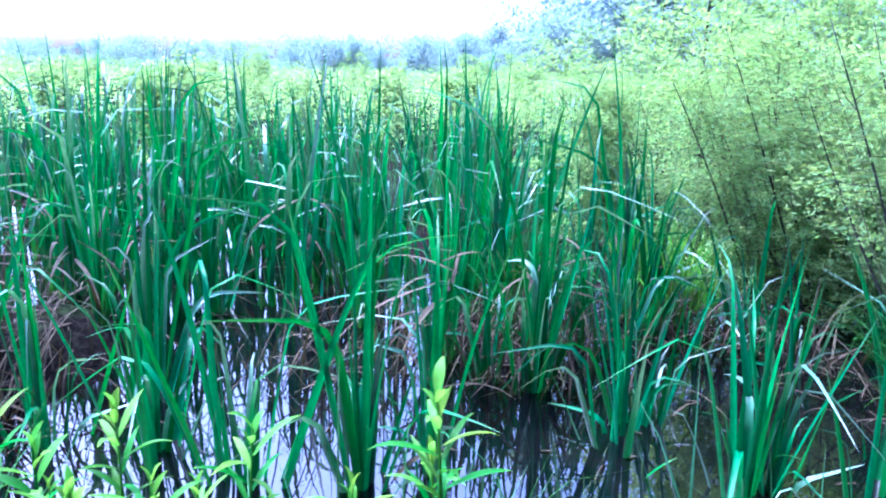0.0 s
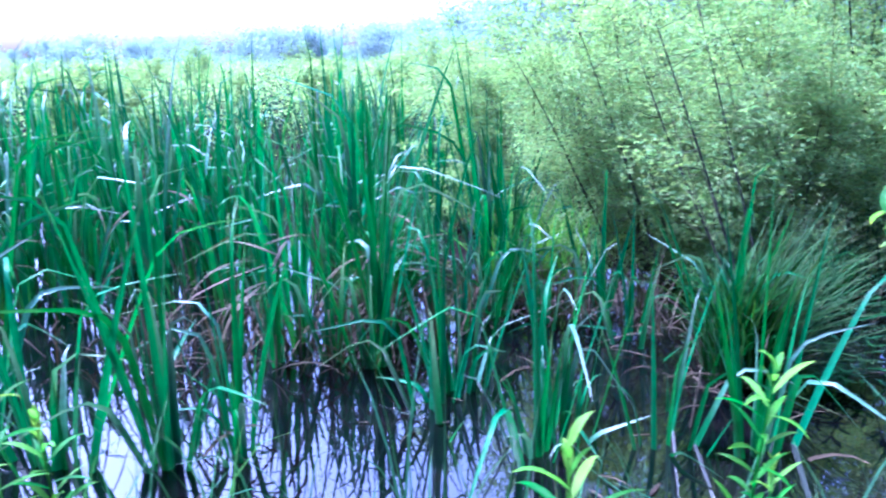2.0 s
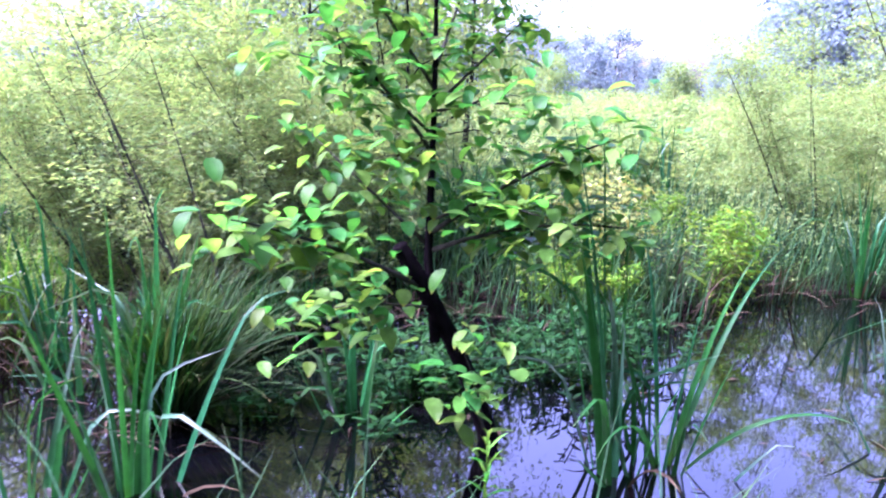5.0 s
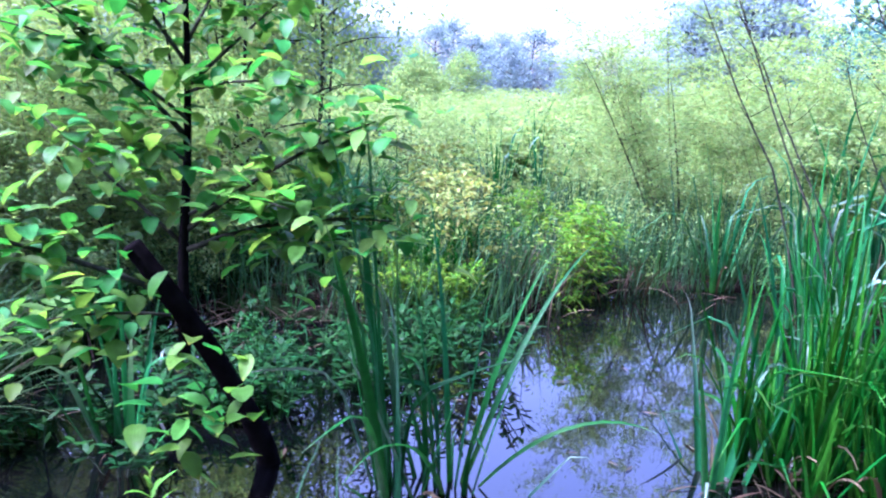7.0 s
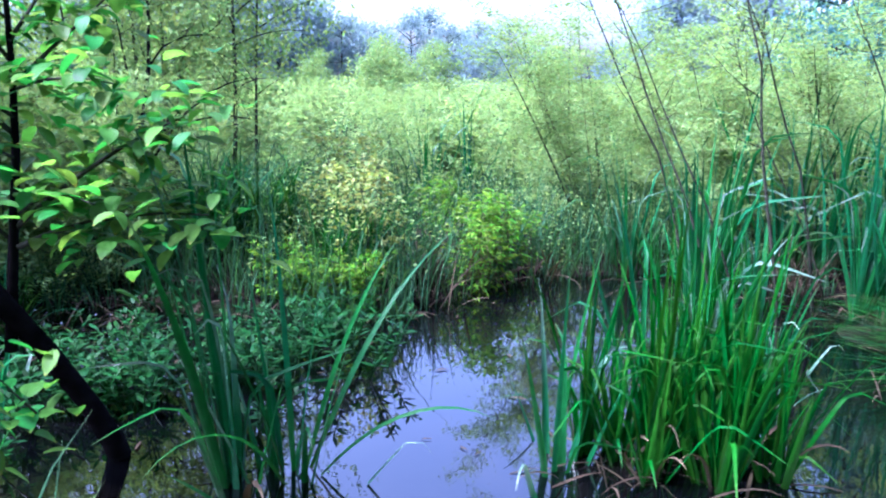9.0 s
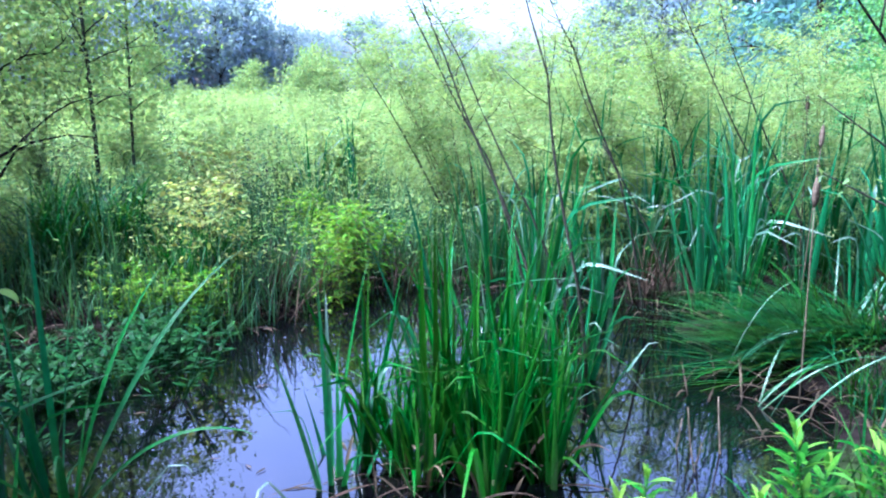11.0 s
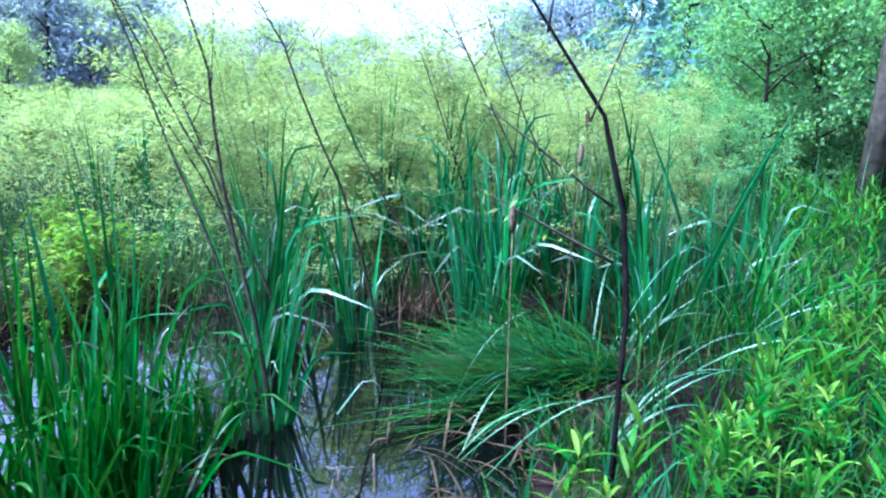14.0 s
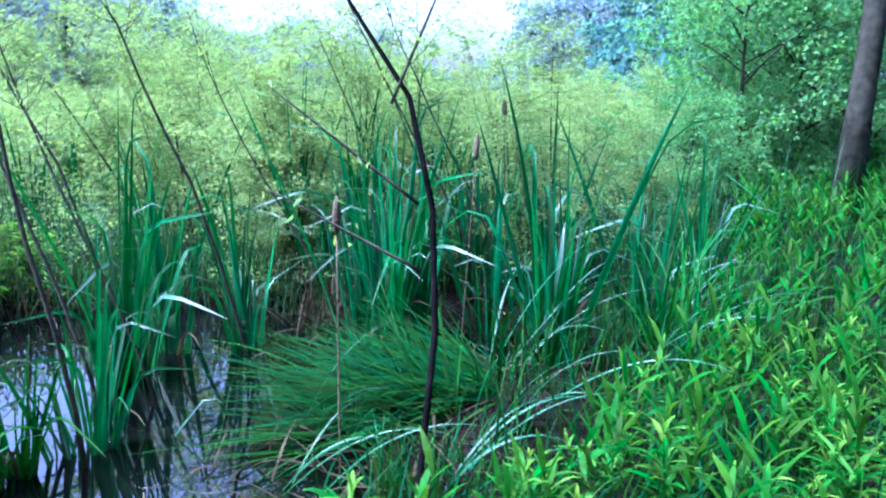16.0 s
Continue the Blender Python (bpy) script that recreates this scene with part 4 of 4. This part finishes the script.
# ---- the leaning broad-leaved tree in the pond ----
def pond_tree():
    t = thing("pond_tree", "small leaning broad-leaved tree with a dark broken trunk", "tree")
    r = np.random.default_rng(91)
    B = Build()
    trunk = [(3.66, 2.42, -0.3), (3.57, 2.38, 0.05), (3.49, 2.36, 0.25), (3.35, 2.32, 0.52), (3.22, 2.3, 0.74), (3.09, 2.3, 0.95)]
    tube(B, trunk, [0.05, 0.046, 0.04, 0.039, 0.038, 0.033], 9)
    part("trunk", B, BARK, t, "dark broken trunk, shade in its colour")
    stem = [(3.24, 2.27, 0.55), (3.29, 2.45, 0.85), (3.34, 2.54, 1.2), (3.36, 2.57, 1.5), (3.37, 2.6, 2.0), (3.38, 2.62, 2.75)]
    limbs = [(stem, 0.022), (bow((3.31, 2.48, 0.95), (3.79, 1.92, 1.38), (0.02, 0.0, 0.05)), 0.012), (bow((3.35, 2.56, 1.28), (2.9, 2.45, 1.72), (0, 0, 0.02)), 0.011),
             (bow((3.36, 2.57, 1.47), (3.75, 2.5, 1.85)), 0.009), (bow((3.36, 2.58, 1.55), (3.05, 2.75, 2.05)), 0.009), (bow((3.18, 2.29, 0.78), (2.42, 2.12, 1.12), (0, 0, 0.03)), 0.012),
             (bow((3.37, 2.6, 1.9), (3.65, 2.35, 2.3)), 0.008), (bow((3.36, 2.57, 1.62), (3.7, 2.9, 2.1)), 0.008), (bow((3.3, 2.47, 0.9), (2.85, 2.85, 1.4)), 0.009),
             (bow((3.32, 2.5, 1.0), (3.5, 1.95, 1.1), (0, 0, 0.05)), 0.008), (bow((3.3, 2.46, 0.88), (3.84, 1.88, 1.05), (0, 0, 0.05)), 0.012),
             (bow((3.34, 2.54, 1.2), (3.0, 2.25, 1.3), (0, 0, 0.03)), 0.007), (bow((3.35, 2.55, 1.35), (2.72, 2.5, 1.66), (0, 0, 0.06)), 0.008),
             (bow((3.36, 2.58, 1.7), (3.08, 2.5, 1.85), (0, 0, 0.03)), 0.006), (bow((3.36, 2.57, 1.45), (3.6, 2.05, 1.48), (0, 0, 0.03)), 0.007),
             (bow((3.4, 2.14, 0.2), (3.1, 1.85, 0.74), (0, -0.05, 0)), 0.006), (bow((3.42, 2.12, 0.15), (3.02, 1.8, 0.58), (0, -0.04, 0.05)), 0.005), (bow((3.2, 2.27, 0.7), (2.68, 2.4, 0.68), (0, 0, 0.03)), 0.007)]
    n = 0
    for pts, rad in limbs:
        B = Build()
        tube(B, pts, [rad * (1 - 0.75 * k / (len(pts) - 1)) for k in range(len(pts))], 6)
        branch = part("branch", B, TWIG if rad < 0.02 else BARK, t)
        pts = [np.array(p) for p in pts]
        count = 34 if rad == 0.012 else 10 if rad < 0.0065 else 17
        crown = Build()
        for _ in range(85 if rad == 0.012 else 10 if rad < 0.0065 else 40 if rad > 0.02 else 55):
            s = r.uniform(0.3, 1.04) * (len(pts) - 1)
            k = min(len(pts) - 2, int(s))
            p = pts[k] + (pts[k + 1] - pts[k]) * (s - k) + r.normal(0, 0.09, 3)
            blade(crown, p, r.uniform(0, 6.28), r.uniform(1.2, 2.4), r.uniform(0.2, 0.9), r.uniform(0.07, 0.105), r.uniform(0.042, 0.065), 5, "ovate", None, r.uniform(-0.6, 0.6), 0.18)
        tagged(part("foliage", crown, ALDER, branch), kind="stuff")
        for _ in range(count):
            s = r.uniform(0.35 if rad < 0.02 else 0.45, 1.03) * (len(pts) - 1)
            k = min(len(pts) - 2, int(s))
            p = pts[k] + (pts[k + 1] - pts[k]) * (s - k) + r.normal(0, 0.05, 3)
            B = Build()
            blade(B, p, r.uniform(0, 6.28), r.uniform(1.2, 2.4), r.uniform(0.2, 0.9), r.uniform(0.075, 0.115), r.uniform(0.045, 0.072), 5, "ovate", None, r.uniform(-0.6, 0.6), 0.18)
            part("leaf", B, ALDER, branch)


pond_tree()


# ---- sapling on the bank ----
def sapling():
    t = thing("sapling", "bare-stemmed dark sapling leaning over the bank plants", "sapling")
    r = np.random.default_rng(93)
    B = Build()
    pts = [(7.03, -0.08, 0.0), (7.07, -0.05, 0.38), (7.15, -0.01, 0.77), (7.19, 0.06, 1.14), (7.175, 0.16, 1.47), (7.1, 0.28, 1.67), (7.03, 0.4, 1.87), (6.85, 0.62, 2.3)]
    tube(B, pts, [0.013, 0.011, 0.0105, 0.010, 0.0085, 0.007, 0.005, 0.0025], 7)
    part("stem", B, BARK, t)
    places, dirs = [], []
    for a, b in (((7.17, 0.1, 1.15), (6.85, 0.45, 1.5)), ((7.12, 0.18, 1.45), (7.35, 0.1, 2.0)), ((7.0, 0.3, 1.75), (7.1, 0.3, 2.3)), ((7.15, 0.06, 0.95), (6.8, 0.4, 1.2))):
        B = Build()
        tube(B, bow(a, b), [0.006, 0.005, 0.005, 0.004, 0.003, 0.002], 4)
        part("twig", B, TWIG, t)
        q = r.uniform(0.3, 1, 12)
        places.append(np.array(a) + (np.array(b) - a) * q[:, None] + r.normal(0, 0.03, (12, 3)))
        dirs.append(r.normal(0, 1, (12, 3)))
    B = Build()
    small_leaves(B, np.concatenate(places), np.concatenate(dirs), 0.045, 0.014, r)
    part("foliage", B, WILLOW, t)


sapling()


# ---- leafy forbs on the near bank ----
def forb(seed, tall, leaves, size=0.13):
    r = np.random.default_rng(seed)
    t = thing("forb", "bright green leafy bank plant with narrow pointed leaves", "plant", "leafy plants on the bank")
    B = Build()
    lx, ly = r.normal(0, 0.06), r.normal(0, 0.06)
    tube(B, bow((0, 0, -0.03), (lx, ly, tall)), [0.005, 0.005, 0.004, 0.004, 0.003, 0.002], 5)
    part("stem", B, FORB, t)
    for i in range(leaves):
        s = 0.3 + 0.7 * (i / (leaves - 1)) ** 0.8
        B = Build()
        young = s > 0.9
        blade(B, (lx * s, ly * s, tall * s), i * 2.4 + r.normal(0, 0.3), (0.45 if s > 0.95 else 0.95 + 0.35 * (1 - s)) + r.normal(0, 0.15), r.uniform(0.5, 1.2),
              size * (0.6 if s > 0.95 else 1.0) * r.uniform(0.75, 1.15), size * 0.15 * r.uniform(0.8, 1.2), 6, "lance", None, r.normal(0, 0.3), 0.22)
        part("leaf", B, FORBTOP if young else FORB, t)
    return t


forbs = [forb(101, 0.5, 24, 0.16), forb(102, 0.64, 28, 0.155), forb(103, 0.42, 20, 0.165), forb(104, 0.46, 22, 0.14), forb(105, 1.0, 40, 0.105), forb(106, 0.85, 36, 0.1)]
WEST_FORBS = ((0.07, 1.05, 4, 0.99), (1.34, 1.16, 4, 0.93), (1.0, 0.72, 4, 1.0), (1.43, 1.16, 5, 0.8), (-0.36, 1.14, 4, 0.9), (-0.67, 1.15, 5, 1.0), (-0.53, 1.17, 5, 1.02),
              (-0.42, 1.1, 5, 0.98), (-0.18, 1.15, 5, 0.9), (0.05, 1.2, 5, 0.93), (-0.52, 1.05, 5, 0.95), (-0.8, 1.2, 5, 1.0), (-0.95, 1.3, 5, 0.96), (-0.7, 1.3, 5, 0.8), (-0.3, 1.3, 5, 0.7),
              (0.1, 1.3, 5, 0.62), (0.3, 1.25, 5, 0.6), (2.9, 1.3, 5, 0.7), (-0.6, 1.0, 5, 0.98), (-0.45, 1.25, 5, 0.8), (-0.85, 1.05, 5, 0.95))
EAST_FORBS = ((5.75, -0.22, 1), (4.75, -0.15, 1), (6.72, -0.05, 2), (4.72, 0.35, 2), (5.44, 0.2, 3), (4.88, 0.2, 0), (4.95, 0.1, 3), (5.3, 0.08, 0), (5.4, 0.0, 2),
              (5.76, -0.02, 0), (5.6, -0.1, 3), (5.9, -0.15, 2), (6.05, 0.0, 3), (6.15, -0.12, 2), (5.2, -0.1, 3))
rb = np.random.default_rng(105)
near_bank = []
while len(near_bank) < 95:
    x, y = rb.uniform(5.8, 9.2), rb.uniform(-1.6, 0.0)
    if shore(x, y) > 0.05 and y < (-0.3 if x < 7.3 else -0.12) - 0.04 * (x - 6) and y > -0.45 - 0.33 * (x - 5.8) and math.hypot(x - 5.7, y + 1.6) > 1.25 and (x > 7.0 or rb.random() < 0.4):
        near_bank.append((x, y, int(rb.uniform(0, 4))))
scatter_copies(forbs, [(k, spot(x, y, max(0.03, hz(x, y)), U(0, 360), z)) for x, y, k, z in WEST_FORBS]
               + [(k, spot(x, y, max(0.03, hz(x, y)), U(0, 360), U(0.65, 0.85))) for x, y, k in EAST_FORBS]
               + [(k, spot(x, y, max(0.03, hz(x, y)), U(0, 360), U(0.5, 0.75))) for x, y, k in near_bank])


def carpet():
    B = Build()
    r = np.random.default_rng(107)
    n = 0
    while n < 1500:
        x, y = r.uniform(6.6, 18), r.uniform(-4.5, 3.2)
        if shore(x, y) < 0.15 or math.hypot(x - 5.7, y + 1.6) < 1.6 or y > -0.2 + 0.5 * max(0, x - 8.6):
            continue
        n += 1
        z, tall = hz(x, y), r.uniform(0.3, 0.55)
        for i in range(12):
            s = 0.35 + 0.65 * i / 11
            blade(B, (x + r.normal(0, 0.01), y + r.normal(0, 0.01), z + tall * s), i * 2.4, 0.5 + 0.6 * (1 - s) + r.normal(0, 0.2), r.uniform(0.3, 0.9),
                  r.uniform(0.10, 0.17), 0.022, 4, "lance", None, r.normal(0, 0.3), 0.22, 1)
    stuff("bank_plants", "dense bright green leafy plants covering the bank", "plants", B, FORB)


carpet()


def bank_turf():
    """Short dark grass and sedge shoots that close the ground between the bank plants."""
    B = Build()
    r = np.random.default_rng(109)
    n = 0
    while n < 9000:
        x = r.uniform(5.2, 14)
        y = r.uniform(-1.8, 0.4 * x - 1.9)
        if shore(x, y) < -0.05 or math.hypot(x - 5.7, y + 1.6) < 1.0 or (x < 7.6 and y > -0.2 and n % 4):
            n += x < 7.6 and y > -0.2
            continue
        n += 1
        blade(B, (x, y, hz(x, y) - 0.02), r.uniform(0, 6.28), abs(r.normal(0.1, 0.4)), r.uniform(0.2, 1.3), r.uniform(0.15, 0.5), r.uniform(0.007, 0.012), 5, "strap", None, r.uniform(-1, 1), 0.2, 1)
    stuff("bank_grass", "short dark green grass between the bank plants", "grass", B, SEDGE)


bank_turf()


# ---- low broad-leaved plants in the shallows, yellow shrub ----
def low_plant(seed, tall, n):
    r = np.random.default_rng(seed)
    t = thing("pond_plant", "low dark green leafy plant growing in the shallow water", "plant", "low plants in the shallows")
    B = Build()
    F = Build()
    for i in range(7):
        a = r.uniform(0, 6.28)
        top = (0.22 * math.cos(a), 0.22 * math.sin(a), tall * r.uniform(0.6, 1.0))
        pts = bow((0.03 * math.cos(a), 0.03 * math.sin(a), -0.15), top, (0, 0, 0.04))
        tube(B, pts, [0.004] * 6, 4)
        for j in range(n // 7):
            s = r.uniform(0.35, 1.0) * 5
            k = min(4, int(s))
            p = pts[k] + (pts[k + 1] - pts[k]) * (s - k)
            blade(F, p, r.uniform(0, 6.28), r.uniform(0.7, 1.5), 0.5, r.uniform(0.05, 0.09), r.uniform(0.018, 0.028), 4, "lance", None, 0.0, 0.2, 1)
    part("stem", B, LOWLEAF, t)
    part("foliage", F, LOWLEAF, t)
    return t


lows = [low_plant(111, 0.4, 63), low_plant(112, 0.3, 56), low_plant(113, 0.5, 70)]
rl = np.random.default_rng(115)
LOWS = [(rl.normal(3.75, 0.4), rl.normal(3.15, 0.4)) for _ in range(20)] + [(rl.normal(3.15, 0.25), rl.normal(3.0, 0.2)) for _ in range(6)] + [(rl.normal(4.4, 0.3), rl.normal(2.85, 0.3)) for _ in range(9)] + [(rl.normal(4.7, 0.25), rl.normal(3.3, 0.3)) for _ in range(9)] + [(rl.normal(4.5, 0.22), rl.normal(3.1, 0.25)) for _ in range(8)]
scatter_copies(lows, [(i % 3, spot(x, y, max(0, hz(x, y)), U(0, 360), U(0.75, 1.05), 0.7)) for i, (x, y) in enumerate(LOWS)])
shrubs = [willow(123, 0.85, 9, 800, 0.10, 0.4, 0.0, SHOREGREEN, 0.026, "shore_shrub", "bushy bright green leafy shrub on the far shore"),
          willow(124, 0.6, 8, 1000, 0.085, 0.45, 0.0, SHOREGREEN, 0.024, "shore_shrub", "bushy bright green leafy shrub on the far shore")]
scatter_copies(shrubs, [(k, spot(x, y, max(0.0, hz(x, y)), U(0, 360), s)) for x, y, k, s in ((6.28, 3.6, 0, 0.72), (6.55, 3.75, 0, 0.8), (6.85, 3.85, 0, 0.62), (6.6, 4.5, 0, 0.75),
               (5.35, 3.55, 1, 0.6), (5.15, 3.75, 1, 0.55), (4.95, 3.95, 1, 0.6))])
yell = [willow(121, 0.95, 6, 700, 0.055, 0.3, 0.05, YELLOW, 0.03, "yellow_shrub", "small twiggy shrub with yellowing leaves on the far shore")]
scatter_copies(yell, [(0, spot(x, y, hz(x, y), U(0, 360), s)) for x, y, s in ((5.55, 3.78, 1.0), (5.75, 4.35, 0.95), (6.2, 5.4, 1.1), (5.3, 4.4, 0.7))])


# ---- single reeds, stubs and floating leaves ----
def lone_reed():
    t = thing("cattail", "cattail with one long leaf arching over the water", "cattail", "cattails in the pond")
    for head, lean, curl, ln in ((0.25, 0.55, 0.75, 1.35), (0.1, 0.3, 0.5, 1.1), (2.9, 0.25, 0.6, 1.2), (1.4, 0.15, 0.4, 1.3), (-0.6, 0.7, 1.5, 0.9), (3.6, 0.5, 1.8, 0.9)):
        B = Build()
        blade(B, (0.02 * math.cos(head), 0.02 * math.sin(head), -0.1), head, lean, curl, ln, 0.026, 12, "strap", None, 0.5)
        part("leaf", B, CATTAIL, t)
    t.matrix_basis = spot(4.12, 1.86, 0.0)


lone_reed()


def dead_stalk(x, y, z, tall, head):
    t = thing("dead_reed_stalk", "dry tan reed stalk with a spent flower spike" if head else "broken dry reed stalk in the water", "reed stalk", "dead reed stalks")
    B = Build()
    lx = U(-0.08, 0.08)
    tube(B, bow((0, 0, -0.1), (lx, 0.02, tall)), [0.0045, 0.004, 0.004, 0.0035, 0.003, 0.0025], 6)
    stalk = part("stalk", B, SPIKE, t)
    if head:
        B = Build()
        tube(B, bow((lx, 0.02, tall), (lx * 1.1, 0.02, tall + 0.14)), [0.006, 0.014, 0.016, 0.016, 0.013, 0.004], 8)
        part("spike", B, SPIKE, stalk, "spent tan flower spike")
    t.matrix_basis = pose(x, y, z, 0, 0, U(0, 360))


for x, y, tall, head in ((7.19, 0.56, 0.98, True), (8.4, 1.2, 1.15, True), (9.2, 1.6, 1.2, True), (6.3, 0.66, 0.14, False), (6.36, 0.6, 0.2, False), (6.28, 0.55, 0.12, False), (6.42, 0.5, 0.24, False),
                         (6.22, 0.48, 0.1, False), (0.62, 3.45, 0.35, False), (0.7, 3.5, 0.3, False), (0.3, 3.5, 0.32, False), (-0.2, 3.5, 0.4, False), (1.9, 2.75, 0.28, False), (2.3, 3.0, 0.35, False)):
    dead_stalk(x, y, max(0.0, hz(x, y)), tall, head)

FLOAT = []
rf = np.random.default_rng(131)
while len(FLOAT) < 46:
    x, y = rf.uniform(-1.5, 6.5), rf.uniform(1.6, 4.0)
    if shore(x, y) < -0.15 and hz(x, y) < -0.05 and (rf.random() < 0.35 or x > 3.2):
        FLOAT.append((x, y))
B = Build()
blade(B, (0, 0, 0), 0.0, 1.5, 0.08, 0.11, 0.02, 5, "lance", None, 0.2, 0.15)
leaf_mesh = B.mesh("floating_leaf", DEAD)
for x, y in FLOAT:
    ob = tagged(new("floating_leaf", leaf_mesh), "fallen brown leaf floating on the dark water", "leaf", "leaves on the water")
    ob.matrix_basis = spot(x, y, 0.004, U(0, 360), U(0.4, 0.9))
